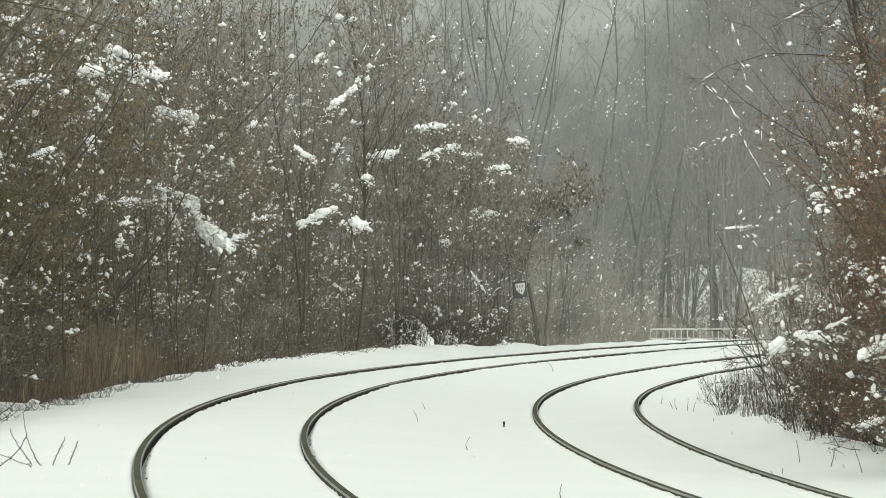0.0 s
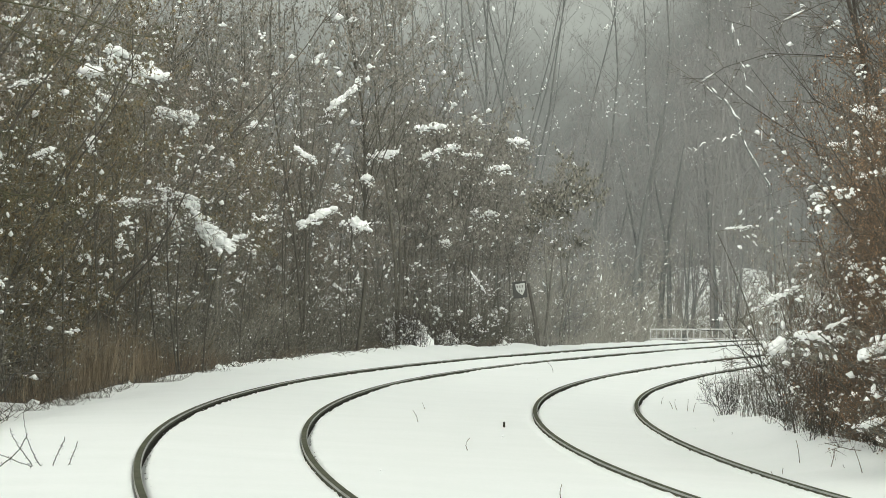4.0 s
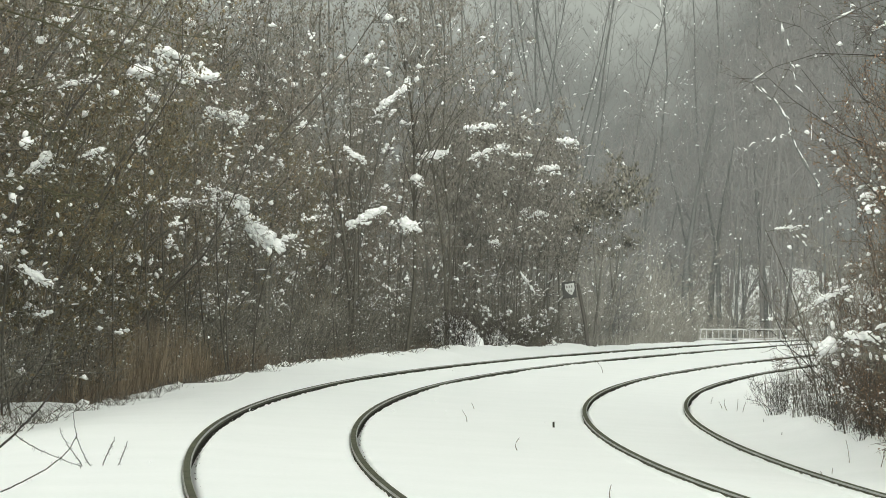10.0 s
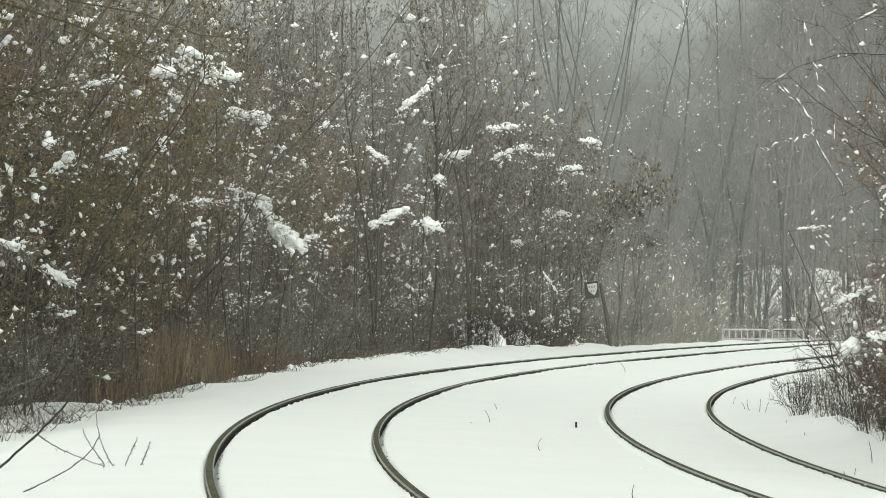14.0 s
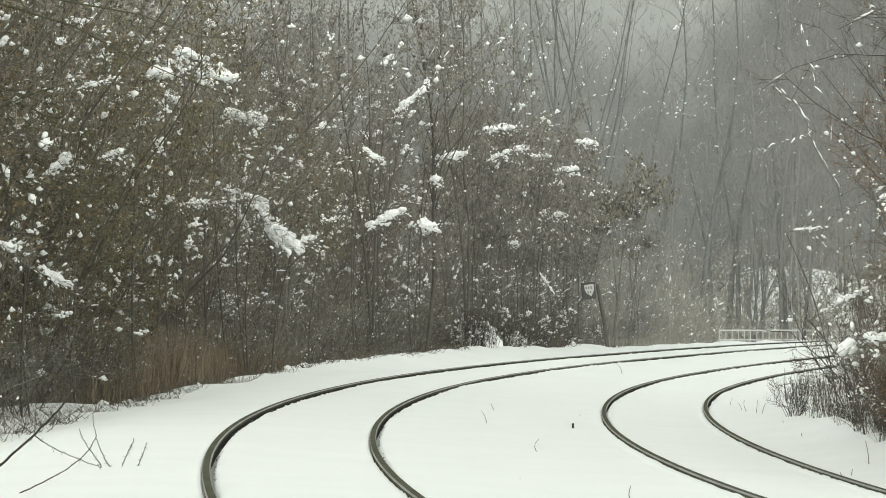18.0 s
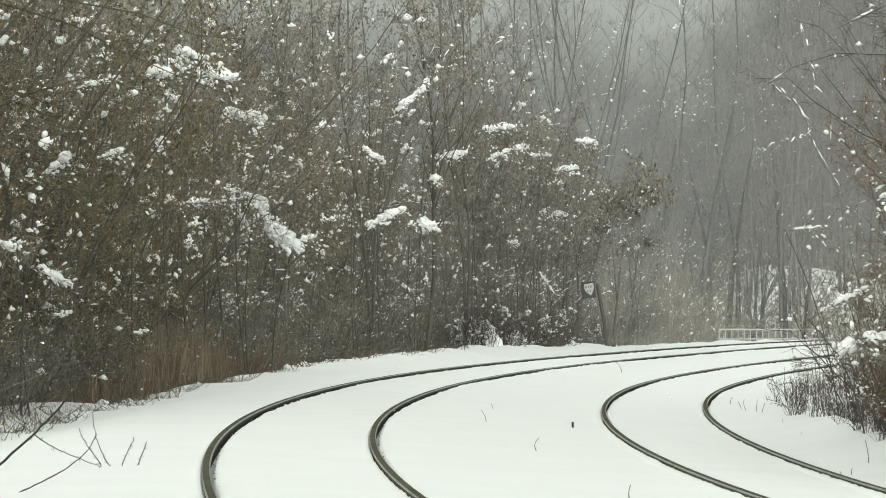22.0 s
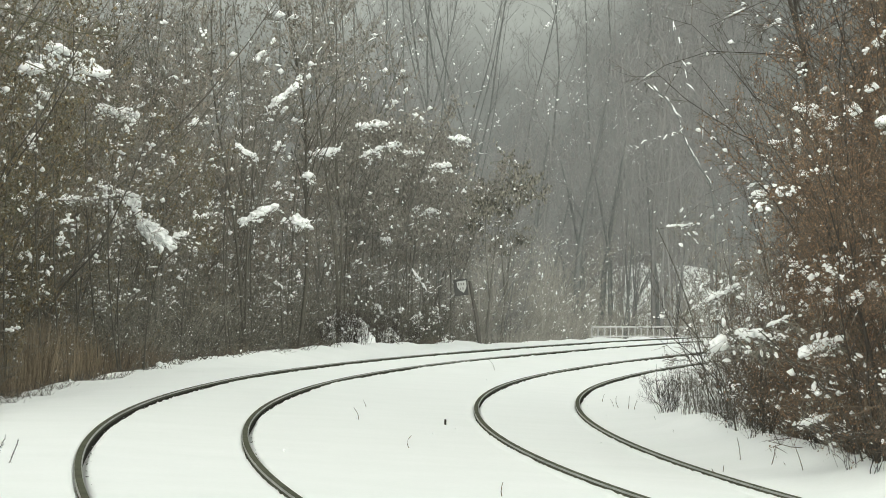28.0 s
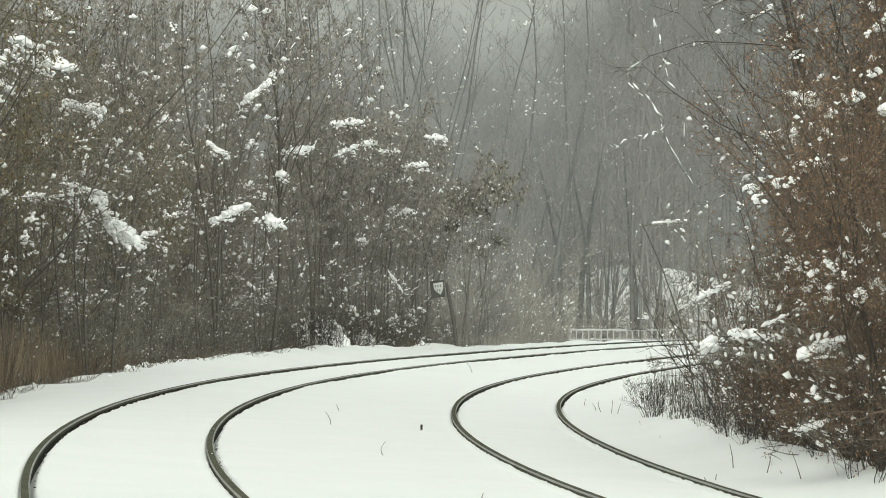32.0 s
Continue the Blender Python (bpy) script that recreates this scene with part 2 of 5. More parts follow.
SPACING, CANT_1, CANT_2, STEP_2 = 4.31, 0.0785, 0.0946, -0.2128
LINE_S = np.arange(-60, 420, 0.5)
_k = np.interp(LINE_S, KNOT_S, KNOT_K)
_a = np.concatenate([[0], np.cumsum((_k[1:] + _k[:-1]) * 0.25)])
_a += -0.095 - np.interp(0, LINE_S, _a)
_x = np.concatenate([[0], np.cumsum((np.sin(_a)[1:] + np.sin(_a)[:-1]) * 0.25)])
_y = np.concatenate([[0], np.cumsum((np.cos(_a)[1:] + np.cos(_a)[:-1]) * 0.25)])
LINE_X = _x - np.interp(0, LINE_S, _x) - 0.063
LINE_Y = _y - np.interp(0, LINE_S, _y) + 20.0
_z = np.interp(LINE_S, RISE_S, RISE_Z)
LINE_Z = np.convolve(np.pad(_z, 40, mode="edge"), np.ones(81) / 81, "valid")
LINE_A = _a
TURN = np.array([np.cos(0.07), -np.sin(0.07)])


def on_line(s, u):
    """World x, y of the point at s along the nearer track and u to its right; far out the offset runs straight."""
    s, u = np.asarray(s, float), np.asarray(u, float)
    a = np.interp(s, LINE_S, LINE_A)
    near = np.clip(u, -90, 90)
    far = u - near
    over = np.maximum(s - LINE_S[-1], 0) + np.minimum(s - LINE_S[0], 0)
    x = np.interp(s, LINE_S, LINE_X) + np.cos(a) * near + TURN[0] * far + np.sin(a) * over
    y = np.interp(s, LINE_S, LINE_Y) - np.sin(a) * near + TURN[1] * far + np.cos(a) * over
    return x, y


def wave(x, y, seed):
    """Smooth unevenness made of a few sines, about -1 to 1."""
    r = np.random.default_rng(seed)
    out = 0
    for k in range(6):
        ax, ay, ph = r.normal(0, 1), r.normal(0, 1), r.uniform(0, 6.28)
        out = out + np.sin(ax * x + ay * y + ph) / 3
    return out


def ramp01(v, a, b):
    t = np.clip((v - a) / (b - a), 0, 1)
    return t * t * (3 - 2 * t)


BANK_S = np.array([-60, 20, 41, 53, 65, 77, 89, 101, 115, 400])
BANK_Z = np.array([-0.2, -0.20, -0.20, -0.07, 0.10, 0.20, 0.20, 0.10, 0.0, 0.0])
RAILS = (-0.7525, 0.7525, SPACING - 0.7525, SPACING + 0.7525)


def rail_top(s, i):
    return np.interp(s, LINE_S, LINE_Z) + (CANT_1 / 2, -CANT_1 / 2, STEP_2 + CANT_2 / 2, STEP_2 - CANT_2 / 2)[i] + 0.02


def ground_z(s, u):
    s, u = np.asarray(s, float), np.asarray(u, float)
    zr = np.interp(s, LINE_S, LINE_Z)
    bed = np.interp(u, [-3.0, -0.75, 0.75, SPACING - 0.75, SPACING + 0.75, 6.6],
                    [0.0, CANT_1 / 2 - 0.022, -CANT_1 / 2 - 0.022, STEP_2 + CANT_2 / 2 - 0.040, STEP_2 - CANT_2 / 2 - 0.040, STEP_2 + 0.01])
    bed = bed + 0.012 * wave(s * 0.7, u * 1.3, 3) * ramp01(np.abs(u - 2.2), 0.1, 2)
    bank = np.interp(s, BANK_S, BANK_Z) + 0.05 * wave(s * 0.9, u * 0.6, 5) + 0.03 * wave(s * 2.6, u * 1.5, 9) + 0.03 * wave(s * 5.5, u * 2.5, 10)
    t = ramp01(-u, 2.2, 3.3)
    z = zr + bed * (1 - t) + bank * t
    z = z - ramp01(-u, 3.5, 6.0) * 0.75 * np.interp(s, [44, 51], [0.1, 1.0])
    right = ramp01(u, 6.2, 8.5)
    z = z + right * (0.12 + 0.10 * wave(s * 0.8, u * 0.8, 11))
    crest = np.exp(-((u - 6.35 - 0.12 * wave(s * 0.7, 0.0, 14)) / 0.32) ** 2) * ramp01(s, 8, 14) * (1 - ramp01(s, 33, 40))
    z = z + crest * (0.13 + 0.05 * wave(s * 1.1, 0.0, 12))
    x, y = on_line(s, u)
    z = z + ramp01(y, 190, 330) * ramp01(np.abs(u - 2), 6, 60) * (1.0 + 0.5 * wave(x * 0.03, y * 0.03, 21))
    z = z + (5.2 + 0.9 * wave(x * 0.22, y * 0.1, 23)) * np.exp(-((x - 21) / 9.5) ** 2 - ((y - 250) / 17) ** 2)
    z = z + ramp01(np.abs(u), 14, 60) * 0.8 * wave(x * 0.09, y * 0.09, 17)
    return z


def ground_at(s, u):
    x, y = on_line(s, u)
    return float(x), float(y), float(ground_z(s, u))


def build_ground():
    s = np.concatenate([np.linspace(-900, -40, 14), np.arange(-38, 0, 2.0), np.arange(0, 80, 0.22), np.arange(80, 135, 0.4), np.arange(135, 420, 3.0), np.linspace(425, 1800, 16)])
    u = [np.array([-1500, -800, -400, -220, -140, -90, -60, -42, -30, -22, -17, -13, -10, -8, -6.6, -5.6, -4.9, -4.4, -4.1, -3.8, -3.55, -3.3, -3.0, -2.7, -2.4, -2.0, -1.6, -1.2])]
    lanes = []
    for r in RAILS:
        lanes += [r - 0.14, r - 0.085, r - 0.048, r, r + 0.052, r + 0.075, r + 0.105, r + 0.16]
    lanes += [-0.4, 0, 0.4, 1.1, 1.5, 2.0, 2.4, 2.8, 3.2, 3.9, 4.3, 4.7, 5.4, 5.8, 6.1, 6.4, 6.7, 7.0, 7.4, 7.9, 8.5, 9.3, 10.5, 12, 14, 17, 22, 30, 42, 60, 90, 140, 220, 400, 800, 1500]
    u = np.sort(np.concatenate([u[0], np.array(lanes)]))
    Sg, Ug = np.meshgrid(s, u, indexing="ij")
    Uj = Ug.copy()
    Z = ground_z(Sg, Ug)
    rough = np.random.default_rng(4)
    for i, r in enumerate(RAILS):
        top = rail_top(Sg, i)
        d = Ug - r
        under = np.abs(d) < 0.04
        Z = np.where(under, top - 0.15, Z)
        gap = (d > 0.04) & (d < 0.08)
        drift = ramp01(wave(Sg * 0.22, i * 7.0, 51), 0.0, 0.5) * (0.0, 0.85, 0.7, 0.6)[i]
        Z = np.where(gap, np.where(d < 0.06, top - 0.11 + 0.075 * drift, top - 0.05 + 0.02 * drift + rough.normal(0, 0.008, Z.shape)), Z)
        lip = (d < -0.04) & (d > -0.06)
        Z = np.where(lip, top - 0.03 + rough.normal(0, 0.004, Z.shape), Z)
        ragged = (d > 0.065) & (d < 0.12)
        Uj = np.where(ragged, Uj + np.abs(rough.normal(0, 0.010, Z.shape)), Uj)
    X, Y = on_line(Sg, Uj)
    V = np.stack([X, Y, Z], -1).reshape(-1, 3)
    n = len(u)
    i, j = np.meshgrid(np.arange(len(s) - 1), np.arange(n - 1), indexing="ij")
    a = (i * n + j).ravel()
    F = np.stack([a, a + 1, a + n + 1, a + n], -1)
    ob = new("ground", mesh("ground", V, F, SNOW, True))
    tagged(ob, "deep smooth white snow over railway bed and forest floor", "snow ground", kind="structure")


def build_tracks():
    """Each rail is swept along the line: foot, web and head."""
    half = [(0.0, 0.0), (0.026, 0.0), (0.034, -0.006), (0.036, -0.014), (0.034, -0.038), (0.012, -0.050), (0.009, -0.085), (0.011, -0.130), (0.030, -0.145), (0.075, -0.160), (0.075, -0.172)]
    prof = np.array([(-x, z) for x, z in half[:0:-1]] + half)
    s = np.concatenate([np.arange(-40, 140, 0.5), np.arange(140, 400, 3.0)])
    for name, pair, label in (("railway_track_1", (0, 1), "outer curved railway track half buried in fresh snow"),
                              ("railway_track_2", (2, 3), "inner curved railway track half buried in fresh snow")):
        track = new(name)
        tagged(track, label, "railway track", kind="structure")
        for i in pair:
            top = rail_top(s, i)
            V = []
            for x, z in prof:
                X, Y = on_line(s, RAILS[i] + x)
                V.append(np.stack([X, Y, top + z], -1))
            V = np.stack(V, 1)
            m = len(prof)
            a = (np.arange(len(s) - 1)[:, None] * m + np.arange(m - 1)[None]).ravel()
            F = np.stack([a, a + m, a + m + 1, a + 1], -1)
            me = mesh("rail", V.reshape(-1, 3), F, STEEL, False)
            me.materials.append(RUST)
            me.materials.append(POLISHED)
            kind = [1 if abs(prof[k][1] + prof[k + 1][1]) > 0.06 else 2 if -0.03 < prof[k][1] + prof[k + 1][1] < -0.004 else 0 for k in range(m - 1)]
            slot = np.tile(np.array(kind, dtype=np.int32), len(s) - 1)
            me.polygons.foreach_set("material_index", slot)
            part("rail", me, track, "worn steel rail with dark rusty web")


def rail_crumbs():
    """Crumbs of ice and dirt thrown out beside the rails."""
    for count, mat, name, label, small, large in ((2600, RUST, "dirt_crumbs", "dark crumbs of dirt beside the rails", 0.002, 0.007), (700, CLUMP, "ice_crumbs", "crumbs of ice along the rails", 0.003, 0.008)):
        s = rng.uniform(10, 120, count)
        i = rng.integers(0, 4, count)
        side = np.where(rng.uniform(size=count) < 0.5, -1, 1)
        u = np.array(RAILS)[i] + side * (0.055 + rng.gamma(1.3, 0.022, count))
        x, y = on_line(s, u)
        w = rng.uniform(small, large, count)
        v, f = lumps(np.stack([x, y, ground_z(s, u) + w * 0.2 - 0.01], -1), rng.normal(0, 1, (count, 3)) * np.array([1, 1, 0.1]), w * rng.uniform(1, 2.2, count), w, 0, 0.25)
        tagged(new(name, mesh(name, v, f, mat)), label, "crumbs", kind="stuff")


# ---- trees and shrubs ----
def woody(name, mats, H, stems, tilt, limbs, twigs, twiglets, low=0.1, limb_len=0.28, twig_len=(0.35, 1.0), lift=0.25, leaves=0, leaf_mat=None,
          leaf_size=0.05, leaf_hang=0.5, snow=150, big=16, r0=0.035, snow_size=1.0, label="", category="shrub", leaf_from=0.0, fine=1.0, sideways=0.7, bend=0.10, limb_thin=0.55):
    """A bare winter tree or shrub: trunk (stems and limbs), crown (twigs), clinging leaves and snow lying on the twigs."""
    az = rng.uniform(0, 2 * np.pi, stems)
    lean = rng.uniform(0.2, 1, stems) * tilt
    d = np.stack([np.cos(az) * lean, np.sin(az) * lean, np.ones(stems)], -1)
    d = unit(d)
    K = 9
    L = H * rng.uniform(0.72, 1.05, stems)
    P = np.empty((stems, K, 3))
    P[:, 0] = np.stack([np.cos(az), np.sin(az), np.zeros(stems)], -1) * 0.12 * (stems > 1) + np.array([0, 0, -0.25])
    for k in range(1, K):
        d = unit(d + rng.normal(0, bend, d.shape) + np.array([0, 0, 0.06]))
        P[:, k] = P[:, k - 1] + d * (L / (K - 1))[:, None]
    R = r0 * rng.uniform(0.6, 1.2, (stems, 1)) * np.linspace(1, 0.2, K)
    LP, LR = sprout(P, R, limbs, 5, (H * limb_len * 0.5, H * limb_len), sideways, lift, low, 0.97, 0.19, limb_thin, 0.006)
    TP, TR = sprout(LP, LR, twigs, 2, twig_len, 0.6, lift * 0.8, 0.1, 1.0, 0.14, 0.6, 0.0044)
    GP, GR = sprout(TP, TR, twiglets, 3, (0.10, 0.36), 0.6, lift * 0.6, 0.05, 1.0, 0.30, 0.8, 0.0036)
    thing = new(name)
    tagged(thing, label, category)
    v, f = merge(tubes(P, R, 5), tubes(LP, LR, 3))
    part("trunk", mesh("trunk", v, f, mats[0], True), thing)
    v, f = merge(tubes(TP, TR, 3), whips(GP, GR * fine))
    tagged(part("crown", mesh("crown", v, f, mats[1]), thing), kind="stuff")
    if leaves:
        pick = rng.integers(0, len(GP), leaves)
        C = GP[pick, rng.integers(0, 3, leaves)] + rng.normal(0, 0.02, (leaves, 3))
        C = C[C[:, 2] > leaf_from * H]
        v, f = leaf_quads(C, leaf_size, leaf_hang)
        tagged(part("leaves", mesh("leaves", v, f, leaf_mat), thing), kind="stuff")
    if snow:
        flat = np.abs(unit(LP[:, -1] - LP[:, 1])[:, 2])
        laden = np.argsort(flat + rng.uniform(0, 0.9, len(flat)))[:max(4, int(len(LP) * 0.13))]
        limb = laden[rng.integers(0, len(laden), snow)]
        stray = rng.uniform(size=snow) < 0.18
        limb = np.where(stray, rng.integers(0, len(LP), snow), limb)
        order = limb * twigs + rng.integers(0, twigs, snow)
        k = rng.uniform(0.1, 1.0, (snow, 1))
        C = TP[order, 0] * (1 - k) + TP[order, 1] * k
        D = TP[order, 1] - TP[order, 0]
        D[:, 2] *= 0.5
        w = np.minimum(rng.lognormal(-4.4, 0.95, snow), 0.058) * snow_size
        a = lumps(C + np.stack([0 * w, 0 * w, w * 0.5], -1), D + rng.normal(0, 0.25, D.shape), w * np.where(w < 0.014, rng.uniform(1.2, 3.0, snow), rng.uniform(0.85, 1.4, snow)), w * rng.uniform(0.7, 1.0, snow), 0, 0.28)
        seg = rng.integers(1, 4, len(laden))
        w = rng.uniform(0.010, 0.022, len(laden)) * snow_size
        mid = (LP[laden, seg] + LP[laden, seg + 1]) / 2
        D = LP[laden, seg + 1] - LP[laden, seg]
        c = lumps(mid + np.stack([0 * w, 0 * w, w * 0.8], -1), D, np.linalg.norm(D, axis=1) * 0.2, w, 1, 0.25)
        order = np.repeat(rng.integers(0, len(LP), big), 9)
        k = np.repeat(rng.integers(2, 5, big), 9)
        D = LP[order, k] - LP[order, k - 1]
        D[:, 2] *= 0.4
        size = np.repeat(rng.uniform(0.035, 0.085, big), 9) * snow_size
        w = size * rng.uniform(0.22, 0.52, big * 9)
        off = rng.normal(0, 0.4, (big * 9, 3)) * size[:, None] + unit(D) * (rng.uniform(-1.1, 1.1, big * 9) * size)[:, None]
        b = lumps(LP[order, k] + off + np.array([0, 0, 0.02]), D + rng.normal(0, 0.2, D.shape), w * rng.uniform(0.8, 1.5, big * 9), w, 1, 0.2)
        v, f = merge(a, b, c)
        tagged(part("snow_load", mesh("snow_load", v, f, CLUMP, True), thing, "clumps of fresh white snow"), kind="stuff")
    return thing


def at(s, u, turn=0.0, size=1.0, lean=(0, 0)):
    x, y, z = ground_at(s, u)
    return pose(x, y, z, lean[0], lean[1], turn) @ Matrix.Scale(size, 4)


def plant(kinds, spots, group):
    """The first plant of each kind stands at a spot of its own, the rest are copies."""
    used = set()
    for j, (s, u, size, k) in enumerate(spots):
        ob = kinds[k % len(kinds)]
        m = at(s, u, float(rng.uniform(0, 360)), size)
        if ob.name in used:
            ob = copy_thing(ob, m)
        else:
            used.add(ob.name)
            ob.matrix_basis = m
        ob["group"] = group


def row(s0, s1, step, u, du, sizes, shift=0):
    out, s, j = [], s0, shift
    while s < s1:
        grow = float(np.interp(s, [15, 52, 64, 82, 112], [1.25, 1.22, 1.08, 1.08, 1.0])) if u < 0 else 1.0
        out.append((s + rng.uniform(-0.3, 0.3) * step, u + rng.uniform(-du, du), rng.uniform(*sizes) * grow, j))
        s += step
        j += int(rng.integers(1, 4))
    return out


def forest_edge():
    kinds = [
        woody("shrub", (BARK, MID_TWIG), 8.2, 5, 0.36, 13, 8, 5, 0.06, leaves=3600, leaf_mat=GREY_LEAF, snow=420, big=15, snow_size=1.1, r0=0.027, bend=0.185, label="dense bare grey-brown shrub dusted with snow on the bank"),
        woody("shrub", (BARK, OLIVE), 7.6, 4, 0.42, 16, 8, 5, 0.05, leaves=4600, leaf_mat=DRY_LEAF, leaf_size=0.056, snow=280, big=13, snow_size=1.1, r0=0.027, bend=0.185, label="dense olive-brown shrub with dry leaves and snow clumps"),
        woody("shrub", (BARK, RUSSET), 7.0, 5, 0.38, 13, 8, 5, 0.05, leaves=4000, leaf_mat=GREY_LEAF, snow=360, big=12, snow_size=1.1, r0=0.027, bend=0.185, label="reddish-brown bare shrub with small snow clumps"),
        woody("shrub", (BARK, MID_TWIG), 8.8, 3, 0.26, 20, 8, 5, 0.08, lift=0.35, leaves=3400, leaf_mat=GREY_LEAF, snow=400, big=15, snow_size=1.1, r0=0.027, bend=0.185, label="tall thin-stemmed bare shrub flecked with snow"),
        woody("shrub", (BARK, OLIVE), 8.4, 6, 0.34, 12, 8, 5, 0.05, leaves=4600, leaf_mat=DRY_LEAF, leaf_size=0.056, snow=270, big=13, snow_size=1.1, r0=0.027, bend=0.185, label="thick mossy-brown shrub flecked with snow"),
    ]
    spots = row(22, 109, 2.8, -6.15, 0.5, (0.70, 0.92)) + row(24, 109, 3.2, -8.2, 0.8, (0.92, 1.12), 1) + row(34, 104, 8.5, -12.5, 1.2, (1.2, 1.45), 2)
    spots = [(s, u, size, (0, 2, 2, 3, 0)[k % 5] if s > 77 + rng.uniform(-8, 8) else (1, 1, 4, 2, 4)[k % 5] if s < 62 else k) for s, u, size, k in spots]
    spots = [p for p in spots if p[0] < 90 or rng.uniform() < 0.66] + row(27, 62, 4.0, -7.0, 0.5, (0.95, 1.1), 1)
    spots += [(s, u, size, (2, 0, 2)[k % 3] if s > 58 else (1, 4, 2)[k % 3]) for s, u, size, k in row(34, 99, 3.0, -9.0, 0.8, (1.2, 1.42), 1)]
    plant(kinds, spots, "shrubs along the bank")
    snowy = woody("snowy_shrub", (BARK, BRUSH), 2.0, 7, 0.5, 7, 6, 4, 0.03, limb_len=0.35, twig_len=(0.15, 0.5), snow=110, big=7, r0=0.014, snow_size=1.15, label="low shrub bent and whitened by snow", category="shrub")
    plant([snowy], [(94, -4.3, 0.9, 0), (97.5, -4.3, 1.0, 0), (101, -4.2, 0.8, 0), (104.5, -4.4, 1.1, 0), (88, -4.4, 0.7, 0), (111, -4.3, 0.7, 0), (22.5, -4.9, 0.6, 0), (25, -5.2, 0.75, 0), (27.5, -4.8, 0.5, 0), (30, -5.2, 0.6, 0)], "snow-whitened shrubs on the bank")
    canes = woody("stem_clump", (CANE, DARK_TWIG), 1.5, 12, 0.30, 3, 3, 2, 0.2, limb_len=0.25, twig_len=(0.08, 0.3), lift=0.4, snow=6, big=1, r0=0.010, bend=0.10, label="clump of thin upright dark stems before a snowy hummock", category="shrub")
    stand([canes], [(0.70, 106.9, 0.95, 0), (0.95, 107.3, 1.0, 0), (1.2, 107.7, 0.85, 0), (0.45, 106.2, 0.8, 0), (0.82, 107.3, 0.8, 0), (1.35, 108.3, 0.7, 0), (1.6, 109.5, 0.8, 0), (1.05, 107.6, 0.7, 0), (2.05, 115.3, 0.9, 0), (2.3, 115.9, 0.8, 0), (1.8, 114.2, 0.7, 0), (2.9, 118.4, 0.8, 0)],
          "upright stems on the bank")
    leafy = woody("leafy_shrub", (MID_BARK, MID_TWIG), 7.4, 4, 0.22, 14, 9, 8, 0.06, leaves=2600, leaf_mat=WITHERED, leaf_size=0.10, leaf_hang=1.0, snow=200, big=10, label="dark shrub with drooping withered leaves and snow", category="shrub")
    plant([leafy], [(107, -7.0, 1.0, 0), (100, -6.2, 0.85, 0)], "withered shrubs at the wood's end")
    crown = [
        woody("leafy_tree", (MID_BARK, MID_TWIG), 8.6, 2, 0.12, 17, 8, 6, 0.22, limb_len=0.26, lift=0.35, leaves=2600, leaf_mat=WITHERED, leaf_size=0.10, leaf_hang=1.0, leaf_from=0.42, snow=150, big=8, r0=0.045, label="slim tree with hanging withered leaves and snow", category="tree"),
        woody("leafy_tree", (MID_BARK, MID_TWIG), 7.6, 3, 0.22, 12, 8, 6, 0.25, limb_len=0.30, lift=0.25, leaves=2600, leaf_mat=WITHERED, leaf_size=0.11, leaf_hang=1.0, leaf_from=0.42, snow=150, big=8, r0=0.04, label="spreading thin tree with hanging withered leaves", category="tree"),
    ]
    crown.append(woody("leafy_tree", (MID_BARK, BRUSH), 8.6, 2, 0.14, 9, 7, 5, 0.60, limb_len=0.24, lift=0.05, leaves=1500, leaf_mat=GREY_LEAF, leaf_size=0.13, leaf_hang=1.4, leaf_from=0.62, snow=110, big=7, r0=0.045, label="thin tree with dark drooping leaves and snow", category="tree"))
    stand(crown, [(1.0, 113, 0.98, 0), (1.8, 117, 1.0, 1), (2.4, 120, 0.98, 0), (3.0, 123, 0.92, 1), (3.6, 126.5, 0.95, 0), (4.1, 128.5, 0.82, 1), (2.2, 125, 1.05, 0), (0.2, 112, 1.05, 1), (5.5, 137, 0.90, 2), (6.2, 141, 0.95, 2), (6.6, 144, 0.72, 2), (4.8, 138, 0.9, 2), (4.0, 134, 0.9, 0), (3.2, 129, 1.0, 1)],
          "withered trees at the wood's end")


